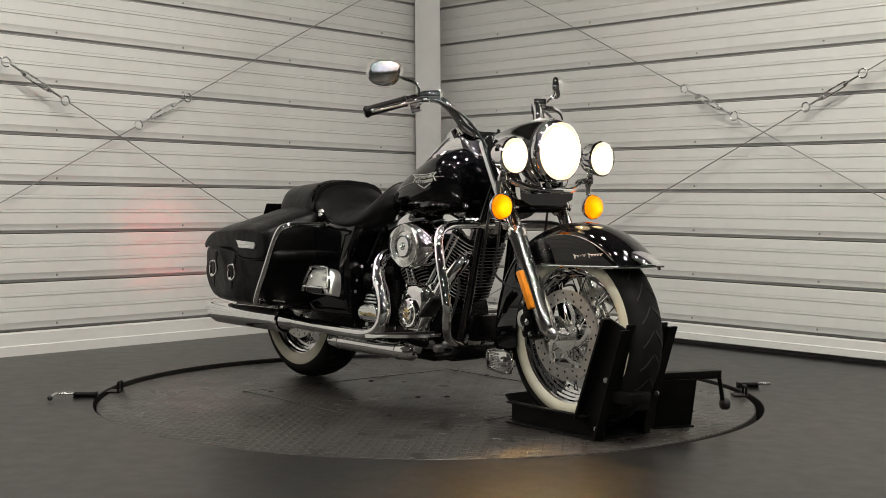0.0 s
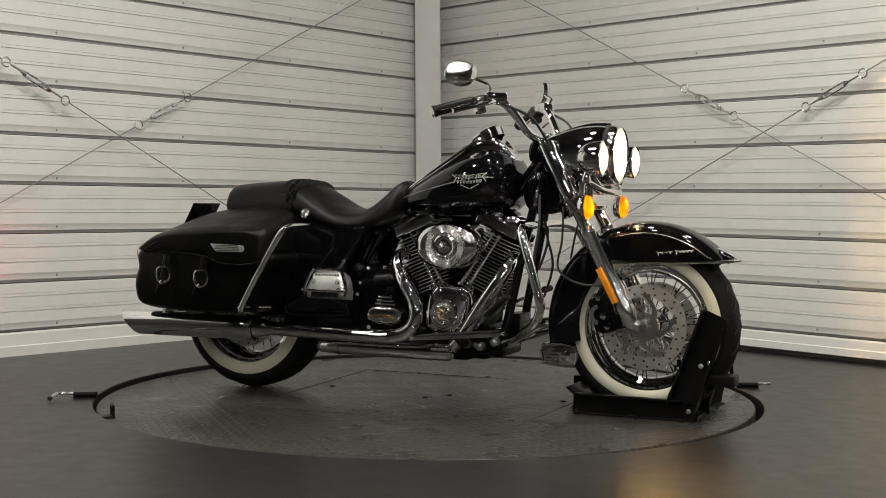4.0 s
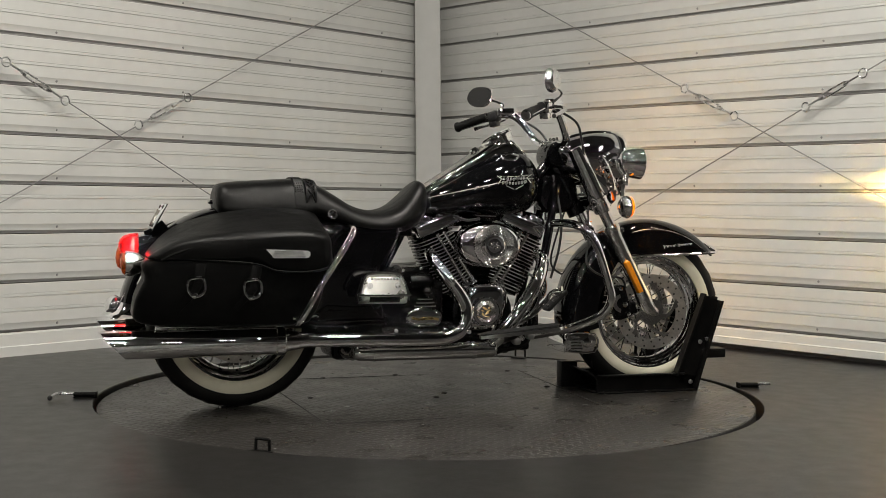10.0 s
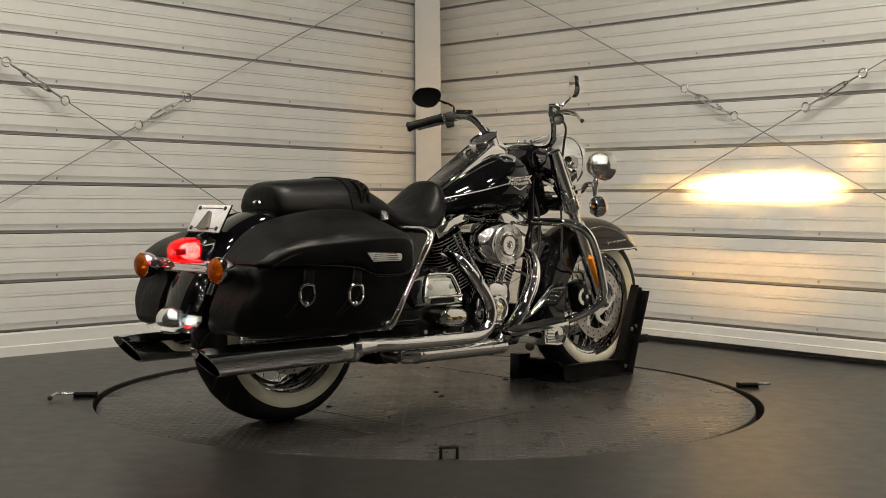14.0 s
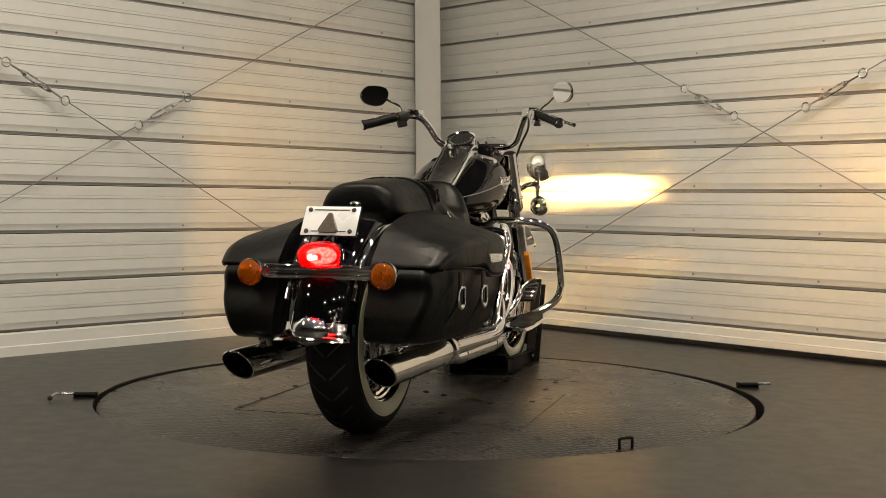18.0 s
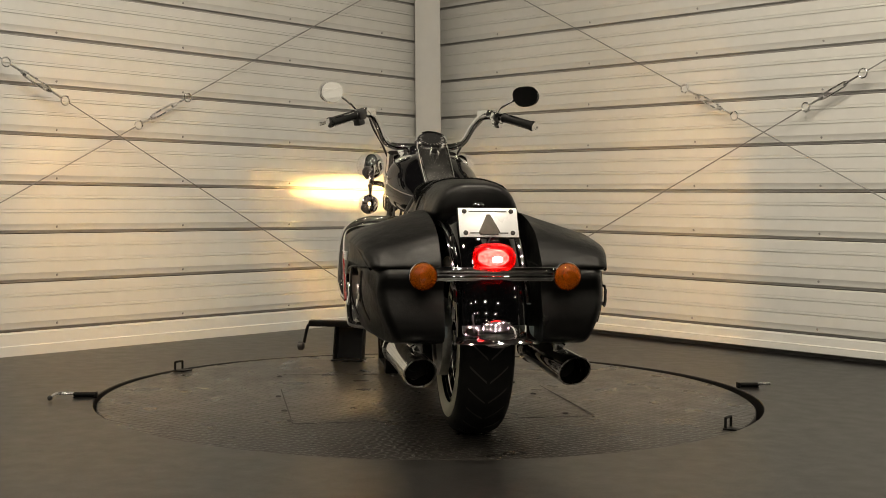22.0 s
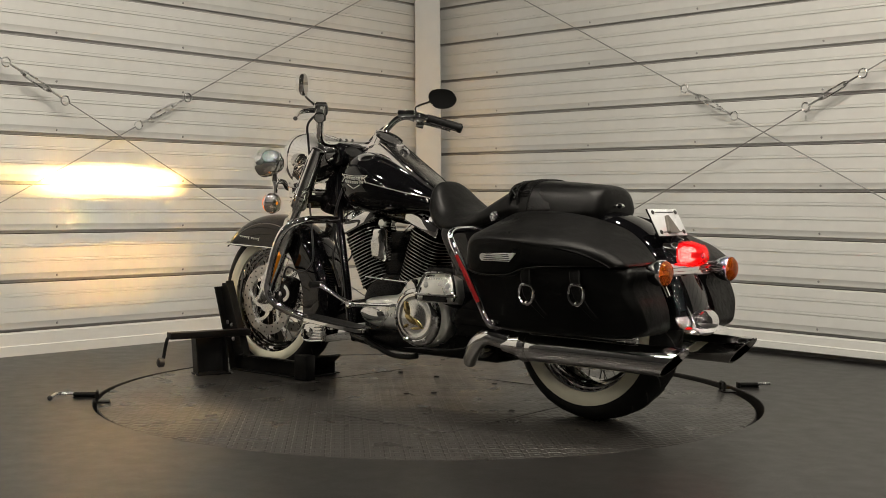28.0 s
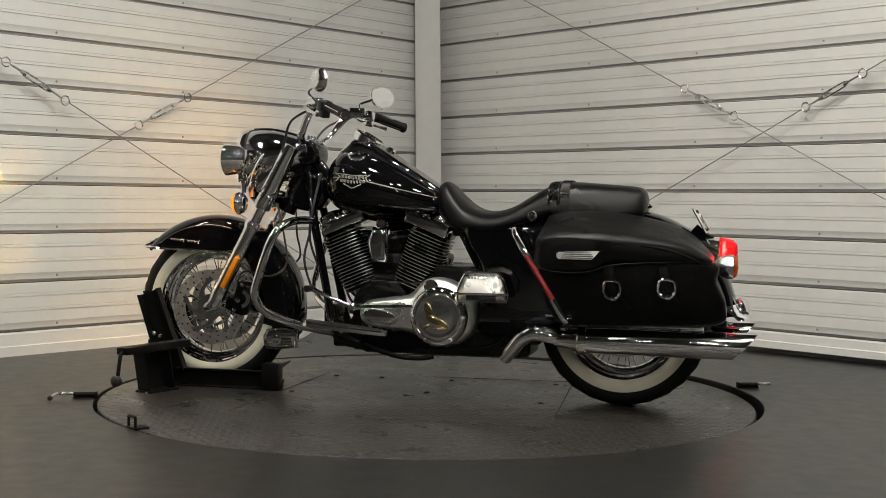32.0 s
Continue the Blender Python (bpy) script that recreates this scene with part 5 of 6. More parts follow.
for s in (-1, 1):
    sig = part("rear_indicator", lathe(B(), [(-0.045, 0.008), (-0.042, 0.022), (-0.02, 0.037), (0.0, 0.0425), (0.018, 0.0435), (0.022, 0.0415)], (-1.130, s * 0.219, 0.533), (-1, 0, 0), 28, cap=False), CHROME, moto, "round amber indicator in a chrome cup")
    part("lens", lathe(B(), [(0.012, 0.0405), (0.022, 0.0405), (0.031, 0.034), (0.036, 0.020), (0.038, 0.0)], (-1.130, s * 0.219, 0.533), (-1, 0, 0), 28, cap=False), AMBER, sig, "unlit amber lens")
    part("bowl", lathe(B(), [(-0.030, 0.0), (-0.024, 0.020), (-0.004, 0.036), (0.010, 0.040)], (-1.130, s * 0.219, 0.533), (-1, 0, 0), 28, cap=False), SPUN, sig)
    part("bulb", ellipsoid(B(), (-1.128, s * 0.219, 0.533), (0.014, 0.009, 0.009), u=12, v=8), PLATE, sig)
    part("tag_bracket", box(B(), (0.004, 0.036, 0.036), (-1.00, s * 0.140, 0.352), bevel=0.002), BLUE_TAG, rf)
    part("mudguard_rail", rod(B(), (-1.09, s * 0.075, 0.52), (-1.176, s * 0.066, 0.36), 0.0032, seg=8), CHROME, rf)


# saddlebags
BODY = smooth_outline([(-1.045, 0.560), (-1.095, 0.480), (-1.128, 0.392), (-1.098, 0.330), (-0.85, 0.318), (-0.58, 0.322), (-0.520, 0.360), (-0.490, 0.460), (-0.482, 0.560)], 5)
LID = smooth_outline([(-1.080, 0.552), (-1.055, 0.598), (-0.99, 0.655), (-0.90, 0.690), (-0.77, 0.716), (-0.62, 0.727), (-0.520, 0.722), (-0.474, 0.690), (-0.464, 0.600), (-0.472, 0.520), (-0.56, 0.506), (-0.655, 0.508), (-0.72, 0.532), (-0.85, 0.543), (-0.98, 0.548)], 5)


def bag_half_width(x, z):
    base = float(np.interp(x, [-1.13, -1.0, -0.9, -0.7, -0.55, -0.46], [0.338, 0.372, 0.388, 0.402, 0.402, 0.388]))
    return base - 0.052 * max(0.0, (0.46 - z) / 0.14) ** 1.6 - 0.01 * max(0.0, (z - 0.5) / 0.1)


def saddlebag(s):
    inner = 0.150

    def warp_body(v):
        k = (abs(v.y) - inner) / 0.25
        out = bag_half_width(v.x, v.z) - 0.006
        return Vector((v.x, s * (inner + k * (out - inner)), v.z))

    def warp_lid(v):
        k = (abs(v.y) - inner) / 0.25
        out = bag_half_width(v.x, 0.50) + 0.008
        drop = max(0.0, v.z - 0.555) * 0.50 * max(0.0, k) ** 1.3
        rear = max(0.0, (-0.9 - v.x) / 0.2)
        return Vector((v.x - 0.0 * rear, s * (inner + 0.005 + k * (out - inner - 0.005)), v.z - drop))

    bm = slab(B(), BODY, inner, inner + 0.25, 0.032, warp_body, 6)
    bag = part("saddlebag", bm, LEATHER, moto, "black leather saddlebag with two buckled straps", sharp=60)
    part("bag_lid", slab(B(), LID, inner, inner + 0.25, 0.036, warp_lid, 7), LEATHER, bag, sharp=60)
    # raised seam over the lid
    pts = []
    for x in np.linspace(-1.04, -0.50, 14):
        z = float(np.interp(x, [-1.05, -0.98, -0.9, -0.8, -0.65, -0.5], [0.565, 0.600, 0.622, 0.636, 0.641, 0.632]))
        pts.append((x, s * (bag_half_width(x, 0.5) + 0.003 - max(0, (z - 0.60)) * 0.10), z - 0.020))
    part("seam_piping", tube(B(), pts, 0.0062, 8, 4), LEATHER, bag)
    low = [(x, s * (bag_half_width(x, 0.5) + 0.004), z) for x, z in ((-1.06, 0.556), (-0.98, 0.554), (-0.85, 0.549), (-0.73, 0.538), (-0.66, 0.515), (-0.56, 0.511), (-0.48, 0.524))]
    part("lid_edge_piping", tube(B(), low, 0.0032, 8, 4), LEATHER, bag)
    edge = [(x, s * (bag_half_width(x, z) - 0.022), z) for x, z in ((-1.055, 0.545), (-1.085, 0.475), (-1.108, 0.40), (-1.085, 0.345))]
    part("corner_piping", tube(B(), edge, 0.005, 8, 4), LEATHER, bag)
    for x, z in ((-0.928, 0.463), (-0.742, 0.456)):
        y = bag_half_width(x, z)
        strap = part("strap", tube(B(), [(x + 0.014, s * (y + 0.003), 0.535), (x + 0.008, s * (y + 0.006), 0.50), (x, s * (y + 0.004), z), (x - 0.03, s * (y - 0.004), 0.415), (x - 0.055, s * (y - 0.016), 0.385)], [0.020, 0.019, 0.018, 0.012, 0.010], 8, 5), LEATHER, bag)
        bmesh_scale = strap.data
        for v in bmesh_scale.vertices:
            ref = bag_half_width(v.co.x, v.co.z) + 0.001
            v.co.y = s * (ref + (abs(v.co.y) - ref) * 0.25)
        c = Vector((x, s * (y + 0.007), z))
        bm = B()
        ring = [(-0.027, -0.014), (-0.029, 0.010), (-0.020, 0.027), (0.016, 0.031), (0.027, 0.018), (0.029, -0.010), (0.018, -0.028), (0.0, -0.035), (-0.017, -0.030), (-0.027, -0.014)]
        tube(bm, [(c.x + a, c.y + s * (0.004 - abs(a) * 0.1), c.z + b * 0.95) for a, b in ring], 0.0050, 8, 2)
        ellipsoid(bm, (c.x - 0.006, c.y + s * 0.004, c.z - 0.031), (0.012, 0.005, 0.009), u=10, v=8)
        part("buckle", bm, CHROME, bag, "chrome buckle")
    bx, bz = -0.622, 0.571
    by = bag_half_width(bx, 0.5) + 0.010
    badge = part("bag_badge", poly(B(), [(-0.698, 0.588), (-0.556, 0.583), (-0.548, 0.577), (-0.548, 0.566), (-0.556, 0.558), (-0.672, 0.558)], s * (by - 0.008), s * by), TRIM, bag, "ribbed chrome badge")
    bm = B()
    for k in range(4):
        box(bm, (0.115 - k * 0.006, 0.003, 0.0022), (-0.622, s * (by + 0.001), 0.5625 + k * 0.0065))
    part("badge_ribs", bm, CHROME, badge)
    # chrome guard in front of the bag
    gy = 0.392
    loop = [(-0.380, s * 0.190, 0.655), (-0.384, s * 0.290, 0.657), (-0.388, s * 0.360, 0.652), (-0.408, s * gy, 0.620), (-0.49, s * gy, 0.490), (-0.565, s * gy, 0.360), (-0.580, s * 0.370, 0.336), (-0.575, s * 0.29, 0.333), (-0.56, s * 0.200, 0.345)]
    guard = part("bag_guard", tube(B(), loop, 0.0115, 12, 6), CHROME, moto, "chrome saddlebag guard rail")
    if s > 0:
        part("guard_reflector", tube(B(), [(-0.438, gy + 0.008, 0.570), (-0.49, gy + 0.008, 0.487), (-0.535, gy + 0.008, 0.414)], 0.0095, 8, 3), REFLECTOR_RED, guard, "red strip reflector")
    part("bag_bracket", tube(B(), [(-0.50, s * 0.30, 0.350), (-0.56, s * 0.36, 0.352), (-0.60, s * 0.37, 0.350)], 0.006, 8), CHROME, guard)
    part("bag_rail", tube(B(), [(-0.60, s * 0.225, 0.318), (-0.85, s * 0.235, 0.312), (-1.03, s * 0.240, 0.316), (-1.05, s * 0.225, 0.330)], 0.006, 8), CHROME, guard)


for s in (-1, 1):
    saddlebag(s)

# ---- engine, frame and exhaust ----
CRANK = Vector((0.172, 0, 0.335))


def grooves(d, r0, r1, n, h):
    """Turned rings on a face, as rows of a lathe's profile."""
    return [(d + (h if k % 2 else -h), r0 + (r1 - r0) * k / n) for k in range(n + 1)]


def engine():
    bm = B()
    lathe(bm, [(-0.115, 0.085), (-0.105, 0.118), (0.105, 0.118), (0.115, 0.085)], CRANK, (0, 1, 0), 32)
    box(bm, (0.30, 0.17, 0.12), (0.16, 0, 0.245), bevel=0.02)
    box(bm, (0.20, 0.15, 0.10), (0.172, 0, 0.42), bevel=0.025)
    case = part("crankcase", bm, ENGINE, moto, "black enamelled V-twin engine case")
    for name, base, top in (("rear_cylinder", Vector((0.078, 0, 0.415)), Vector((-0.012, 0, 0.635))), ("front_cylinder", Vector((0.268, 0, 0.415)), Vector((0.360, 0, 0.635)))):
        d = (top - base).normalized()
        L = (top - base).length
        side = Vector((0, 1, 0))
        fwd = side.cross(d)

        def block(bm2, h0, h1, a, b, r=0.02, off=0.0):
            ring = []
            for k in range(28):
                t = math.tau * k / 28
                c, q = math.cos(t), math.sin(t)
                ring.append(fwd * (off + a * math.copysign(abs(c) ** 0.55, c)) + side * (b * math.copysign(abs(q) ** 0.55, q)))
            loft(bm2, [[base + d * h + p for p in ring] for h in (h0, h1)])

        bm = B()
        block(bm, 0, L, 0.067, 0.074)
        cyl = part(name, bm, ENGINE, moto, "black finned engine cylinder")
        n = 17
        for k in range(n):
            h = 0.012 + k * (L - 0.016) / n
            grow = 1.0 + 0.10 * k / n
            bm = B()
            block(bm, h, h + 0.0030, 0.076 * grow, 0.084 * grow)
            fin = part("cooling_fin", bm, ENGINE, cyl)
            fin.data.materials.append(FIN_EDGE)
            for f in fin.data.polygons:
                f.material_index = 1 if abs(f.normal.dot(d)) < 0.5 else 0
        bm = B()
        block(bm, L, L + 0.022, 0.078, 0.084)
        part("cylinder_head", bm, ENGINE, cyl)
        rm = Matrix.Translation(top + d * 0.026 + fwd * (0.024 if "rear" in name else -0.032)) @ Matrix((fwd, side, d)).transposed().to_4x4()
        part("rocker_box", box(B(), (0.182, 0.186, 0.052), m=rm, bevel=0.010, seg=3), CHROME, cyl)
        bm = B()
        for x0 in (-0.046, 0.046):
            loft(bm, [[rm @ Vector((x0 + 0.047 * k * math.copysign(abs(math.cos(a)) ** 0.6, math.cos(a)), 0.086 * k * math.copysign(abs(math.sin(a)) ** 0.5, math.sin(a)), z)) for a in np.linspace(0, math.tau, 24, endpoint=False)]
                      for z, k in ((0.018, 1.0), (0.040, 1.0), (0.050, 0.94), (0.057, 0.80), (0.060, 0.5))])
        part("rocker_cover", bm, CHROME, cyl, sharp=60)
        bolt = None
        for x in (-0.080, 0.0, 0.080):
            for y in (-0.082, 0.082):
                at = Matrix.Translation(rm @ Vector((x, y, 0.016)))
                if bolt is None:
                    bolt = part("rocker_bolt", lathe(B(), [(-0.004, 0.009), (0.012, 0.009), (0.016, 0.004)], (0, 0, 0), d, 8), CHROME, cyl, m=at)
                else:
                    o = new("rocker_bolt", bolt.data)
                    o.parent, o.matrix_basis = cyl, at
        sgn = -1 if "rear" in name else 1
        for off in (0.012, 0.050):
            p0 = Vector((CRANK.x + sgn * (0.020 + off * 0.9), -0.118, 0.440))
            p1 = top - d * 0.005 + fwd * (-sgn * 0.040 + sgn * off * 0.75) + Vector((0, -0.098, 0))
            prof = [(0, 0.013), (0.018, 0.013), (0.02, 0.0085), ((p1 - p0).length * 0.42, 0.0085), ((p1 - p0).length * 0.43, 0.0105), ((p1 - p0).length * 0.52, 0.0105), ((p1 - p0).length * 0.53, 0.0075), ((p1 - p0).length, 0.0075)]
            part("pushrod_tube", lathe(B(), prof, p0, p1 - p0, 14), CHROME, cyl)
        part("tappet_block", box(B(), (0.062, 0.040, 0.030), m=pose(CRANK.x + sgn * 0.052, -0.118, 0.432, 0, -sgn * 18, 0), bevel=0.006), CHROME, cyl)
    bm = B()
    box(bm, (0.17, 0.11, 0.13), (0.172, 0, 0.490), bevel=0.02)
    box(bm, (0.14, 0.10, 0.09), (0.176, -0.02, 0.590), bevel=0.025)
    tube(bm, [(0.03, 0, 0.600), (0.10, 0, 0.612), (0.176, 0, 0.600), (0.25, 0, 0.612), (0.32, 0, 0.600)], 0.030, 14)
    part("intake_manifold", bm, ENGINE, moto, "black intake between the cylinders")
    # air cleaner on the right
    bm = B()
    loft(bm, [[(0.176 + 0.130 * k * math.cos(a), y, 0.592 + 0.088 * k * math.copysign(abs(math.sin(a)) ** 0.95, math.sin(a))) for a in np.linspace(0, math.tau, 56, endpoint=False)]
              for y, k in ((-0.120, 0.86), (-0.132, 0.98), (-0.150, 1.0), (-0.172, 0.985), (-0.192, 0.92), (-0.204, 0.80), (-0.208, 0.62))])
    ac = part("air_cleaner", bm, CHROME, moto, "oval chrome air cleaner with round insert", sharp=50)
    part("air_cleaner_insert", lathe(B(), [(0.150, 0.080), (0.209, 0.080), (0.213, 0.077)] + grooves(0.213, 0.076, 0.052, 14, 0.0003) + [(0.211, 0.050), (0.211, 0.046), (0.216, 0.044)], (0.182, 0, 0.592), (0, -1, 0), 72, cap=False), POLISHED, ac, "spun aluminium ring")
    part("insert_centre", lathe(B(), [(0.2135, 0.0455), (0.219, 0.038), (0.2165, 0.033), (0.218, 0.022), (0.219, 0.0)], (0.182, 0, 0.592), (0, -1, 0), 40, cap=False), CHROME, ac)
    bm = B()
    for k in range(7):
        a = k * math.tau / 7
        ellipsoid(bm, (0.182 + 0.012 * math.cos(a), -0.219, 0.592 + 0.012 * math.sin(a)), (0.005, 0.003, 0.004), u=8, v=6)
    ellipsoid(bm, (0.182, -0.220, 0.592), (0.009, 0.003, 0.008), u=10, v=6)
    part("insert_emblem", bm, CHROME, ac)
    # gear case on the right
    outline = smooth_outline([(0.085, 0.280), (0.072, 0.345), (0.090, 0.420), (0.130, 0.450), (0.200, 0.452), (0.245, 0.440), (0.262, 0.390), (0.250, 0.330), (0.225, 0.280), (0.16, 0.262)], 4)
    gear = part("gear_case_cover", slab(B(), outline, -0.110, -0.168, 0.040, steps=6), CHROME, moto, "chrome gear case cover")
    part("timer_cover", lathe(B(), [(0.150, 0.056), (0.176, 0.056), (0.182, 0.051), (0.182, 0.044), (0.178, 0.042)], (0.163, 0, 0.343), (0, -1, 0), 40, cap=False), CHROME, gear)
    part("timer_face", lathe(B(), [(0.178, 0.043)] + grooves(0.1805, 0.040, 0.026, 8, 0.0006) + [(0.182, 0.025), (0.183, 0.0)], (0.163, 0, 0.343), (0, -1, 0), 48, cap=False), POLISHED, gear)
    bm = B()
    for dx, dz, l, h, t in ((-0.004, 0.012, 0.018, 0.006, 30), (0.008, -0.002, 0.020, 0.008, -35), (-0.012, -0.010, 0.012, 0.005, 60), (0.013, 0.014, 0.009, 0.006, 0), (-0.014, 0.004, 0.010, 0.004, 20), (0.004, -0.018, 0.014, 0.004, 10)):
        ellipsoid(bm, (0.163 + dx, -0.1835, 0.343 + dz), (l * 0.7, 0.0025, h * 0.7), pose(0, 0, 0, 0, t, 0), 12, 8)
    part("gold_eagle_inlay", bm, GOLD, gear)
    for a in range(0, 360, 60):
        part("screw", lathe(B(), [(0, 0.005), (0.004, 0.005), (0.005, 0.002)], (0.163 + 0.070 * math.cos(radians(a)), -0.158, 0.343 + 0.070 * math.sin(radians(a))), (0, -1, 0), 8), GALVANISED, gear)
    part("oil_filter", lathe(B(), [(0, 0.034), (0.07, 0.036), (0.085, 0.030)], (0.275, -0.02, 0.255), (1, 0, -0.1), 24), CHROME, moto)
    part("voltage_regulator", box(B(), (0.05, 0.12, 0.09), (0.395, 0, 0.300), bevel=0.004), ENGINE, moto)
    # horn cover and primary drive on the left
    outline = [(0.142 + (x - 0.14) * 0.92, z) for x, z in ((0.150, 0.655), (0.205, 0.655), (0.232, 0.600), (0.215, 0.530), (0.205, 0.520), (0.150, 0.515), (0.140, 0.525), (0.140, 0.640))]
    horn = part("horn_cover", slab(B(), outline, 0.105, 0.152, 0.030, steps=6), CHROME, moto, "chrome horn cover")
    part("horn_badge", poly(B(), [(0.158, 0.590), (0.205, 0.590), (0.198, 0.540), (0.164, 0.540)], 0.150, 0.156), DULL_CHROME, horn)
    part("horn_nut", lathe(B(), [(0.10, 0.024), (0.128, 0.024), (0.136, 0.016)], (0.168, 0, 0.668), (0, 1, 0), 6), CHROME, horn)
    out = smooth_outline([(-0.215, 0.300), (-0.205, 0.385), (-0.150, 0.440), (-0.070, 0.465), (-0.01, 0.455), (0.05, 0.400), (0.14, 0.385), (0.215, 0.370), (0.245, 0.330), (0.225, 0.285), (0.14, 0.262), (0.05, 0.255), (-0.02, 0.225), (-0.10, 0.205), (-0.18, 0.235)], 4)
    prim = part("primary_cover", slab(B(), out, 0.090, 0.190, 0.048, steps=8), SATIN_ALLOY, moto, "polished chrome primary cover", sharp=55)
    part("primary_case", slab(B(), [(x * 1.05 + 0.003, z * 1.06 - 0.02) for x, z in out], 0.06, 0.092, 0.004), ENGINE, prim)
    part("derby_cover", lathe(B(), [(0.17, 0.112), (0.196, 0.112), (0.208, 0.104), (0.212, 0.092), (0.208, 0.088)], (-0.076, 0, 0.322), (0, 1, 0), 56, cap=False), CHROME, prim)
    part("derby_face", lathe(B(), [(0.2075, 0.089)] + grooves(0.209, 0.086, 0.076, 4, 0.0004) + [(0.2110, 0.05), (0.2135, 0.0)], (-0.076, 0, 0.322), (0, 1, 0), 48, cap=False), POLISHED, prim)
    bm = B()
    for dx, dz, l, h, t in ((0.030, 0.028, 0.026, 0.060, 20), (0.010, -0.006, 0.066, 0.026, -25), (-0.022, -0.018, 0.050, 0.016, -40), (-0.010, -0.034, 0.044, 0.010, 5), (0.034, -0.028, 0.024, 0.012, 30)):
        ellipsoid(bm, (-0.074 + dx * 1.15, 0.2130, 0.318 + dz * 1.15), (l * 0.55, 0.003, h * 0.50), pose(0, 0, 0, 0, t, 0), 14, 8)
    part("gold_eagle_inlay", bm, GOLD, prim)
    for a in range(0, 360, 60):
        part("screw", lathe(B(), [(0, 0.006), (0.004, 0.006), (0.006, 0.002)], (-0.076 + 0.098 * math.cos(radians(a)), 0.209, 0.322 + 0.098 * math.sin(radians(a))), (0, 1, 0), 8), GALVANISED, prim)
    part("inspection_cover", slab(B(), smooth_outline([(0.12, 0.335), (0.19, 0.345), (0.222, 0.322), (0.19, 0.292), (0.12, 0.290), (0.095, 0.312)], 4), 0.18, 0.196, 0.006), CHROME, prim)
    part("primary_cap", lathe(B(), [(0.16, 0.028), (0.192, 0.028), (0.198, 0.022)], (-0.045, 0, 0.432), (0, 1, 0), 24), CHROME, prim)
    # gearbox side cover on the right
    out = smooth_outline([(-0.143, 0.305), (-0.145, 0.345), (-0.105, 0.362), (-0.040, 0.358), (-0.008, 0.335), (-0.018, 0.298), (-0.08, 0.288)], 4)
    gb = part("gearbox_cover", slab(B(), out, -0.12, -0.190, 0.016), CHROME, moto, "chrome gearbox cover with gold inlay")
    bm = B()
    for dx, l, t in ((-0.035, 0.034, 12), (0.0, 0.030, -10), (0.034, 0.036, 10), (0.004, 0.05, 0)):
        box(bm, (l, 0.003, 0.010), m=pose(-0.077 + dx, -0.1905, 0.322, 0, t, 0), bevel=0.001)
    part("gold_inlay_bars", bm, GOLD, gb)
    for k in range(3):
        part("cover_rib", box(B(), (0.085 - 0.012 * k, 0.060, 0.009), (-0.074, -0.150, 0.368 + 0.013 * k), bevel=0.003), CHROME, gb)
    bm = B()
    box(bm, (0.30, 0.22, 0.20), (-0.13, 0, 0.36), bevel=0.02)
    box(bm, (0.20, 0.20, 0.10), (-0.13, 0, 0.457), bevel=0.016)
    part("gearbox", bm, ENGINE, moto)
    for x, z in ((-0.19, 0.445), (-0.12, 0.455), (-0.06, 0.440), (-0.20, 0.40), (-0.06, 0.395), (-0.155, 0.50), (-0.085, 0.505)):
        part("screw", lathe(B(), [(0, 0.006), (0.004, 0.006), (0.006, 0.003)], (x, -0.160, z), (0, -1, 0), 8), GALVANISED, gb)
    bm = B()
    box(bm, (0.56, 0.14, 0.07), (0.02, 0, 0.205), bevel=0.012)
    box(bm, (0.20, 0.20, 0.05), (0.27, 0, 0.21), bevel=0.01)
    box(bm, (0.66, 0.25, 0.125), (-0.08, 0, 0.230), bevel=0.02)
    box(bm, (0.12, 0.22, 0.20), (-0.39, 0, 0.315), bevel=0.02)
    part("oil_pan", bm, ENGINE, moto, "black oil pan and lower frame")
    for k in range(7):
        for y in (-0.124, 0.124):
            part("pan_bolt", lathe(B(), [(0, 0.0075), (0.005, 0.0075), (0.007, 0.003)], (-0.36 + k * 0.095, y, 0.262 if k % 2 else 0.272), (0, y, 0), 8), GALVANISED, moto)
    for x, y, z in ((0.26, -0.102, 0.225), (0.31, -0.102, 0.205), (0.21, -0.102, 0.205), (0.34, -0.102, 0.230), (-0.02, 0.10, 0.195), (-0.10, 0.10, 0.20), (-0.18, 0.10, 0.21), (0.18, 0.10, 0.20)):
        part("frame_bolt", lathe(B(), [(-0.03, 0.010), (0.004, 0.010), (0.007, 0.006)], (x, y, z), (0, 1 if y > 0 else -1, 0), 8), GALVANISED, moto)


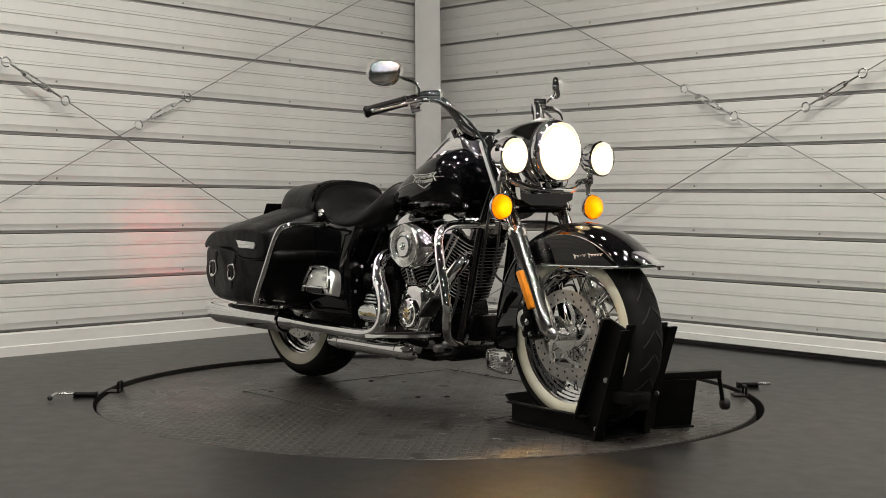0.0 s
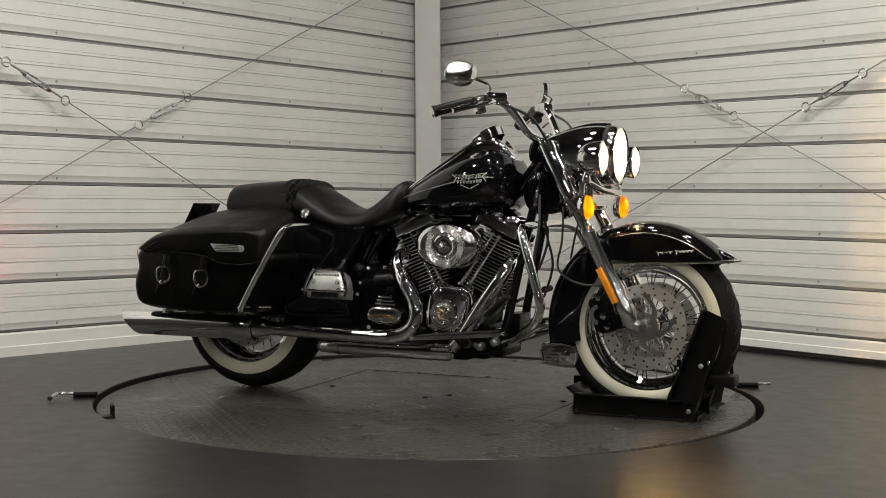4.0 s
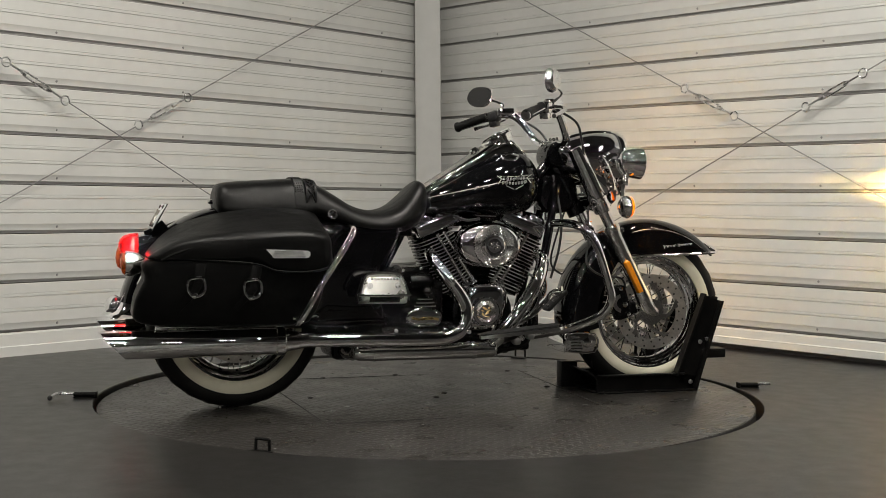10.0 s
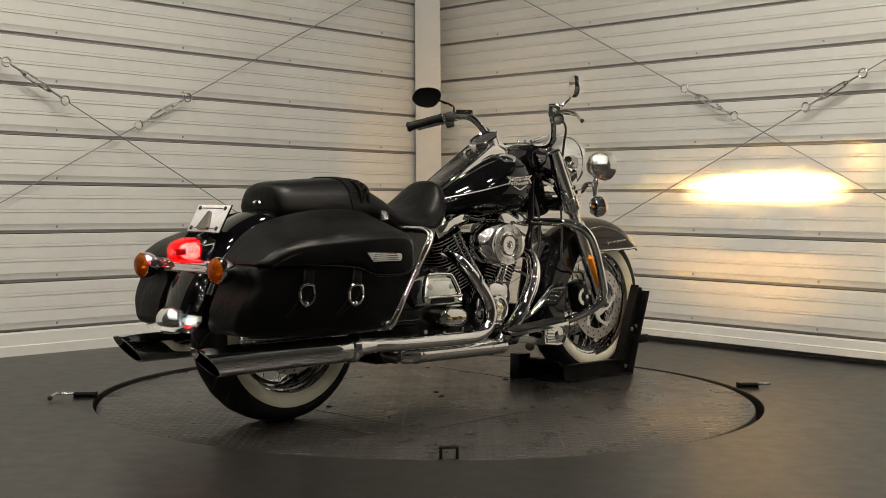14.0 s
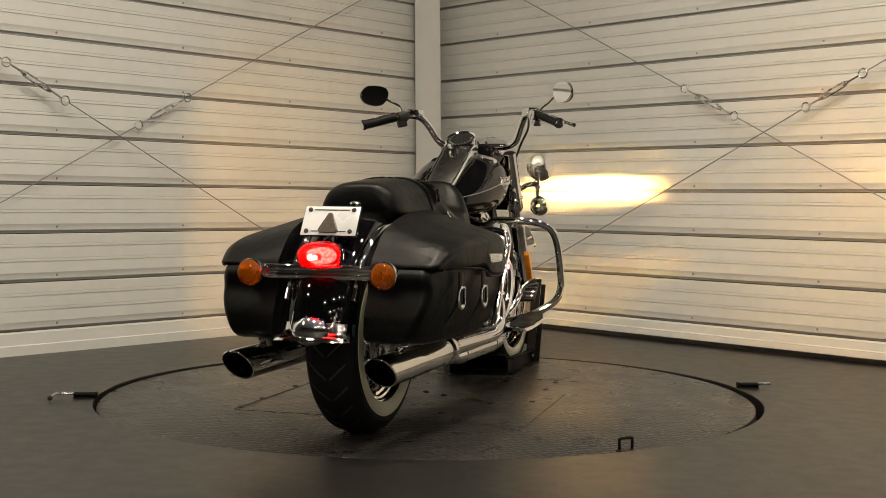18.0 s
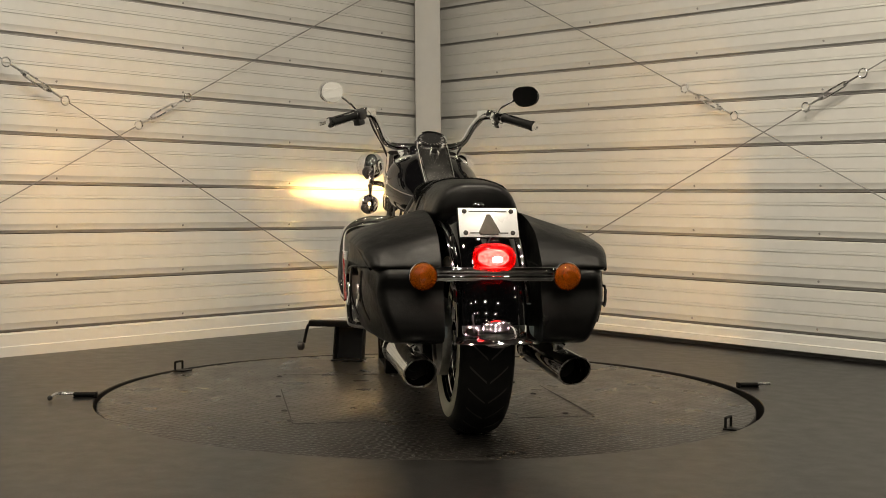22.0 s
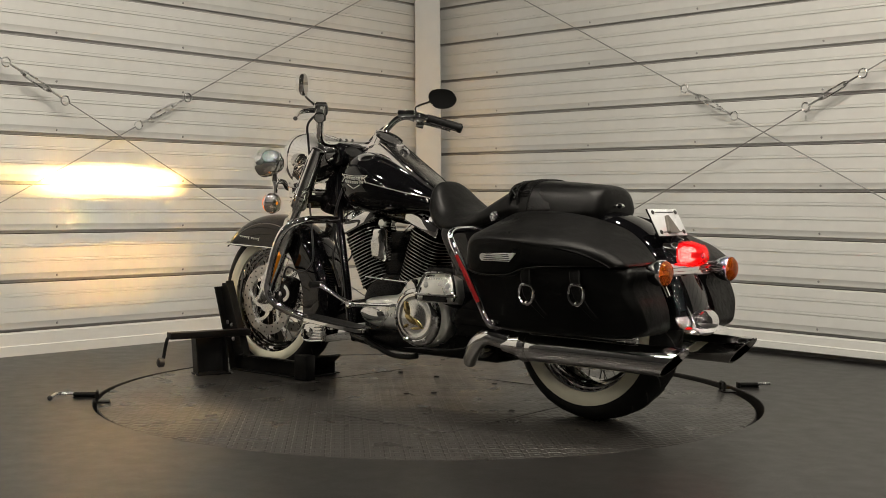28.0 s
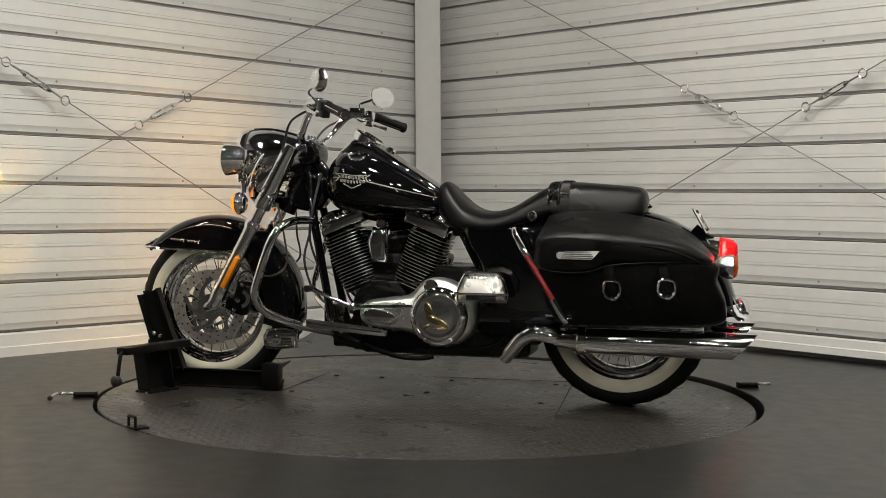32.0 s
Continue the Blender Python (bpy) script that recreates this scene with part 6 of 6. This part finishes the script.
def frame_parts():
    fr = part("frame", tube(B(), [(0.47, 0, 0.90), (0.30, 0, 0.72), (0.0, 0, 0.675), (-0.30, 0, 0.63), (-0.45, 0, 0.58)], 0.026, 12), PAINT, moto, "black tubular steel frame")
    for s in (-1, 1):
        part("downtube", tube(B(), [(0.500, s * 0.035, 0.86), (0.455, s * 0.075, 0.66), (0.405, s * 0.085, 0.42), (0.365, s * 0.095, 0.25), (0.30, s * 0.10, 0.20), (0.0, s * 0.11, 0.19), (-0.28, s * 0.11, 0.22), (-0.36, s * 0.11, 0.36), (-0.30, s * 0.11, 0.60)], 0.0165, 12, 6), PAINT, fr)
        part("swingarm", tube(B(), [(-0.32, s * 0.125, 0.315), (-0.55, s * 0.128, 0.312), (RAX - 0.03, s * 0.128, RAZ)], [0.026, 0.024, 0.022], 12), PAINT, fr)
        part("shock_absorber", lathe(B(), [(0, 0.016), (0.02, 0.027), (0.16, 0.027), (0.17, 0.018), (0.26, 0.016)], (-0.735, s * 0.138, 0.335), (0.45, 0, 0.9), 16), ENGINE, fr)
        out = [(-0.530, 0.670), (-0.300, 0.690), (-0.190, 0.688), (-0.150, 0.668), (-0.178, 0.600), (-0.212, 0.525), (-0.226, 0.440), (-0.215, 0.300), (-0.240, 0.285), (-0.500, 0.285), (-0.540, 0.340), (-0.555, 0.500)]
        bulge = lambda v, s=s: Vector((v.x, v.y + s * 0.030 * max(0.0, (abs(v.y) - 0.12) / 0.04) * (1 - ((v.z - 0.52) / 0.26) ** 2), v.z))
        part("side_cover", slab(B(), smooth_outline(out, 2), s * 0.10, s * 0.160, 0.05, bulge, 8), PAINT, moto, "gloss black side cover", sharp=55)
        part("seat_post_tube", tube(B(), [(-0.105, s * 0.075, 0.690), (-0.150, s * 0.085, 0.610), (-0.205, s * 0.095, 0.510)], 0.0125, 10), PAINT, fr)
        part("rear_frame_rail", tube(B(), [(-0.20, s * 0.10, 0.64), (-0.45, s * 0.125, 0.66), (-0.75, s * 0.128, 0.60)], 0.014, 10), PAINT, fr)
        # engine guard
        loop = [(0.462, s * 0.03, 0.672), (0.470, s * 0.14, 0.676), (0.490, s * 0.245, 0.672), (0.518, s * 0.310, 0.645), (0.548, s * 0.335, 0.580), (0.590, s * 0.342, 0.450), (0.600, s * 0.340, 0.395), (0.575, s * 0.322, 0.340), (0.500, s * 0.255, 0.290), (0.425, s * 0.165, 0.258), (0.372, s * 0.100, 0.240)]
        part("engine_guard", tube(B(), loop, 0.0158, 14, 6), CHROME, moto, "chrome engine guard tube")
        # rider footboard
        bm = B()
        prof = [(0.115, 0.020), (0.10, 0.06), (0.12, 0.105), (0.36, 0.112), (0.425, 0.085), (0.440, 0.045), (0.42, 0.010), (0.18, 0.0)]
        prof = smooth_outline(prof, 4)
        lift = lambda x: 0.260 + 0.030 * (x - 0.1) / 0.34
        loft(bm, [[(x, s * (0.225 + y), lift(x) + dz) for x, y in prof] for dz in (-0.004, 0.008)])
        fb = part("footboard", bm, CHROME, moto, "chrome rider footboard with rubber pad")
        bm = B()
        loft(bm, [[(0.27 + (x - 0.27) * 0.86, s * (0.225 + 0.055 + (y - 0.055) * 0.78), lift(x) + dz) for x, y in prof] for dz in (0.007, 0.013)])
        part("footboard_pad", bm, GRIP, fb)
        part("footboard_bracket", tube(B(), [(0.24, s * 0.10, 0.225), (0.25, s * 0.20, 0.245), (0.26, s * 0.27, 0.272)], 0.014, 10), BLACK_STEEL, fb)
        # passenger footboard, folded up
        bm = slab(B(), [(-0.345, 0.395), (-0.352, 0.425), (-0.330, 0.485), (-0.300, 0.498), (-0.215, 0.496), (-0.190, 0.480), (-0.170, 0.425), (-0.172, 0.395)], s * 0.255, s * 0.312, 0.030, steps=7)
        pf = part("passenger_footboard", bm, SATIN_ALLOY, moto, "chrome passenger footboard, folded up")
        bm = B()
        for k in range(9):
            box(bm, (0.009, 0.003, 0.008), (-0.303 + k * 0.0115, s * 0.3125, 0.476))
        part("raised_bars", bm, SPUN, pf)
        part("board_ledge", tube(B(), [(-0.352, s * 0.314, 0.420), (-0.335, s * 0.317, 0.416), (-0.185, s * 0.317, 0.416), (-0.168, s * 0.314, 0.420)], 0.0055, 8, 4), CHROME, pf)
        for x in (-0.312, -0.210):
            part("screw", lathe(B(), [(0.30, 0.011), (0.3145, 0.011), (0.3155, 0.004)], (x, 0, 0.452), (0, s, 0), 14), GALVANISED, pf)
        rim = [(-0.348, s * 0.312, 0.398), (-0.350, s * 0.312, 0.425), (-0.328, s * 0.312, 0.484), (-0.300, s * 0.312, 0.496), (-0.215, s * 0.312, 0.495), (-0.192, s * 0.312, 0.479), (-0.172, s * 0.312, 0.425), (-0.174, s * 0.312, 0.398)]
        part("footboard_rim", tube(B(), rim, 0.006, 8, 4), CHROME, pf)
        part("footboard_slot", box(B(), (0.11, 0.010, 0.020), (-0.26, s * 0.310, 0.404)), ENGINE, pf)
        pf.matrix_basis = Matrix.Translation((0, s * 0.300, 0.392)) @ pose(0, 0, 0, s * 13, 0, 0) @ Matrix.Translation((0, -s * 0.300, -0.392))
        part("footboard_mount", tube(B(), [(-0.26, s * 0.12, 0.40), (-0.26, s * 0.20, 0.405), (-0.26, s * 0.26, 0.41)], 0.016, 10), BLACK_STEEL, pf)
    # brake pedal on the right, shift lever on the left
    bp_ = part("brake_pedal", tube(B(), [(0.265, -0.17, 0.285), (0.33, -0.205, 0.325), (0.385, -0.225, 0.385), (0.40, -0.24, 0.415), (0.43, -0.275, 0.428)], [0.012, 0.012, 0.011, 0.009, 0.016], 10, flat=0.6), CHROME, moto, "chrome brake pedal")
    part("pedal_pad", box(B(), (0.105, 0.062, 0.016), m=pose(0.410, -0.255, 0.388, 0, -43, 0), bevel=0.006), GRIP, bp_)
    for k in range(4):
        part("pad_rib", box(B(), (0.006, 0.056, 0.006), m=pose(0.410, -0.255, 0.388, 0, -43, 0) @ pose(-0.036 + k * 0.024, 0, 0.010), bevel=0.002), CHROME, bp_)
    sh = part("shift_lever", tube(B(), [(0.255, 0.215, 0.350), (0.34, 0.222, 0.385), (0.415, 0.228, 0.418)], [0.010, 0.007, 0.010], 10), CHROME, moto, "chrome gear shift lever")
    part("shift_peg", rod(B(), (0.418, 0.210, 0.418), (0.418, 0.275, 0.420), 0.013), GRIP, sh)
    part("shift_rod", tube(B(), [(0.255, 0.212, 0.352), (0.10, 0.208, 0.356), (0.02, 0.20, 0.358)], 0.006, 8), CHROME, sh)
    part("shift_pivot", lathe(B(), [(0.10, 0.018), (0.225, 0.016), (0.232, 0.010)], (0.255, 0, 0.350), (0, 1, 0), 16), CHROME, sh)
    part("gear_linkage", tube(B(), [(0.235, 0.150, 0.455), (0.10, 0.150, 0.448), (-0.02, 0.150, 0.442)], 0.0045, 8), CHROME, moto)
    part("kick_stand", tube(B(), [(0.25, 0.13, 0.205), (0.10, 0.16, 0.165), (0.0, 0.17, 0.160), (-0.05, 0.165, 0.170)], [0.011, 0.010, 0.009, 0.012], 10), BLACK_STEEL, moto, "folded black side stand")
    part("seat_pan", box(B(), (0.70, 0.20, 0.05), m=pose(-0.45, 0, 0.670, 0, 4, 0), bevel=0.012), ENGINE, moto)
    part("under_tray", box(B(), (0.28, 0.22, 0.20), (-0.37, 0, 0.53), bevel=0.03), ENGINE, moto)
    for pts in ([(0.30, -0.03, 0.71), (0.34, -0.06, 0.66), (0.40, -0.05, 0.64)], [(0.44, 0.05, 0.86), (0.46, 0.10, 0.70), (0.47, 0.09, 0.60), (0.44, 0.08, 0.50)],
                [(0.48, -0.04, 0.86), (0.50, -0.08, 0.70), (0.49, -0.09, 0.58), (0.46, -0.08, 0.46)], [(0.47, 0.02, 0.80), (0.485, 0.04, 0.64), (0.50, 0.07, 0.52), (0.47, 0.06, 0.40)],
                [(0.06, -0.09, 0.70), (0.10, -0.12, 0.685), (0.16, -0.10, 0.69)], [(0.36, -0.10, 0.48), (0.40, -0.13, 0.44), (0.38, -0.14, 0.36), (0.33, -0.13, 0.30)]):
        part("hose", tube(B(), pts, 0.005, 8), PLASTIC, moto)
    for s in (-1, 1):
        part("inner_panel", box(B(), (0.30, 0.012, 0.20), m=pose(-0.38, s * 0.150, 0.36), bevel=0.005), ENGINE, moto)
    part("belt_guard", tube(B(), [(-0.30, 0.150, 0.40), (-0.50, 0.150, 0.435), (-0.68, 0.150, 0.455), (-0.82, 0.150, 0.40)], 0.022, 10, flat=1.0), ENGINE, moto)
    part("starter_motor", lathe(B(), [(0, 0.026), (0.07, 0.028), (0.085, 0.020)], (-0.125, -0.150, 0.455), (1, 0, 0.06), 20), ENGINE, moto)
    part("clutch_cable_cap", ellipsoid(B(), (-0.06, -0.160, 0.420), (0.022, 0.020, 0.020), u=14, v=10), ENGINE, moto)
    part("oil_filler", lathe(B(), [(0, 0.020), (0.05, 0.022), (0.06, 0.012)], (-0.185, -0.150, 0.465), (0, -0.6, 0.8), 18), ENGINE, moto)
    for x, z in ((0.30, 0.225), (0.355, 0.245), (0.245, 0.232)):
        part("crankcase_stud", lathe(B(), [(0, 0.016), (0.03, 0.014), (0.036, 0.006)], (x, -0.125, z), (0, -1, 0), 14), ALLOY, moto)


def exhaust():
    for s in (-1, 1):
        y = s * 0.232
        ax0, ax1 = Vector((-0.520, y, 0.258)), Vector((-1.150, y, 0.254))
        d = (ax1 - ax0).normalized()
        # muffler shell with a slash-cut end: the top reaches further back than the foot
        bm = B()
        seg, rings = 36, []
        for t, r in ((0.0, 0.026), (0.03, 0.030), (0.08, 0.040), (0.11, 0.0475), (0.20, 0.0485), (0.45, 0.0490)):
            rings.append([ax0 + d * t + Vector((0, math.cos(a) * r, math.sin(a) * r)) for a in np.linspace(0, math.tau, seg, endpoint=False)])
        for r, back in ((0.0490, 0.0), (0.0450, 0.002), (0.0440, -0.02)):
            rings.append([Vector((-1.195 - 0.045 * math.sin(a) - back, y + math.cos(a) * r, 0.254 + math.sin(a) * r)) for a in np.linspace(0, math.tau, seg, endpoint=False)])
        rings.append([Vector((-1.00, y + math.cos(a) * 0.040, 0.254 + math.sin(a) * 0.040)) for a in np.linspace(0, math.tau, seg, endpoint=False)])
        loft(bm, rings)
        mf = part("muffler", bm, CHROME, moto, "chrome slash-cut muffler", sharp=45)
        # black lining and end disc added to darken the inside of the tip
        part("tip_lining", lathe(B(), [(0, 0.0395), (0.13, 0.0395)], (-1.02, y, 0.254), (-1, 0, 0), 28, cap=False), ENGINE, mf)
        part("tip_dark_disc", lathe(B(), [(0, 0.043), (0.012, 0.043), (0.012, 0.018), (0.002, 0.016)], (-1.03, y, 0.254), (-1, 0, 0), 28), SEAM, mf)
        part("muffler_clamp", lathe(B(), [(0.0, 0.046), (0.004, 0.052), (0.03, 0.052), (0.034, 0.046)], ax0 + d * 0.085, d, 28, cap=False), CHROME, mf)
        part("clamp_bolt", box(B(), (0.02, 0.014, 0.014), (-0.625, y, 0.314), bevel=0.003), CHROME, mf)
        part("hanger", box(B(), (0.045, 0.03, 0.045), (-1.03, y - s * 0.012, 0.314), bevel=0.006), CHROME, mf)
    hdr = part("rear_header", tube(B(), [(-0.030, -0.085, 0.560), (-0.035, -0.150, 0.540), (0.000, -0.195, 0.480), (0.055, -0.212, 0.405), (0.076, -0.220, 0.345), (0.055, -0.226, 0.285), (-0.01, -0.230, 0.256), (-0.12, -0.232, 0.252), (-0.35, -0.232, 0.255), (-0.56, -0.232, 0.258)],
                                   [0.024, 0.024, 0.025, 0.0255, 0.026, 0.026, 0.0255, 0.025, 0.025, 0.026], 18, 6), CHROME, moto, "chrome exhaust header")
    part("heat_shield_clamp", box(B(), (0.016, 0.05, 0.05), (0.02, -0.205, 0.455), bevel=0.006), CHROME, hdr)
    part("front_header", tube(B(), [(0.395, -0.070, 0.560), (0.405, -0.130, 0.530), (0.370, -0.172, 0.455), (0.312, -0.184, 0.365), (0.255, -0.176, 0.285), (0.205, -0.160, 0.228), (0.17, -0.150, 0.205)],
                              [0.024, 0.025, 0.027, 0.027, 0.026, 0.026, 0.024], 18, 6), CHROME, moto, "chrome exhaust header")
    ls = part("lower_heat_shield", lathe(B(), [(0.0, 0.012), (0.006, 0.024), (0.018, 0.031), (0.10, 0.0325), (0.45, 0.0325), (0.535, 0.030), (0.550, 0.022), (0.555, 0.010)], (0.208, -0.176, 0.201), (-1, 0, 0), 28), CHROME, moto, "straight chrome heat shield over the lower pipe")
    for x in (0.12, -0.26):
        part("shield_clamp", lathe(B(), [(0, 0.0325), (0.001, 0.0345), (0.011, 0.0345), (0.012, 0.0325)], (x, -0.176, 0.201), (-1, 0, 0), 28, cap=False), CHROME, ls)
    part("collector", tube(B(), [(-0.34, -0.168, 0.196), (-0.37, -0.10, 0.205), (-0.37, 0.10, 0.215), (-0.36, 0.17, 0.215)], 0.026, 14), SMOKE_CHROME, moto)
    part("crossover_pipe", tube(B(), [(-0.330, 0.190, 0.175), (-0.355, 0.212, 0.205), (-0.395, 0.228, 0.252), (-0.44, 0.232, 0.275), (-0.50, 0.232, 0.270), (-0.56, 0.232, 0.262)], [0.024, 0.027, 0.028, 0.028, 0.028, 0.026], 18, 6), CHROME, moto, "chrome crossover exhaust pipe")


engine()
frame_parts()
exhaust()


# ---- what moves: the turntable and all that stands on it ----
def motions():
    times = [i * 1.0 for i in range(33)]
    walk(turntable, [(t, pose(0, 0, 0, 0, 0, START + SPEED * t) @ pose(0, BIKE_Y, 0, 0, 0, BIKE_YAW) @ pose(0, -BIKE_Y * math.cos(radians(BIKE_YAW)), 0)) for t in times])
    for ob in (chock, moto):
        walk(ob, [(t, pose(0, 0, 0, 0, 0, START + SPEED * t) @ pose(0, BIKE_Y, 0, 0, 0, BIKE_YAW)) for t in times])


motions()
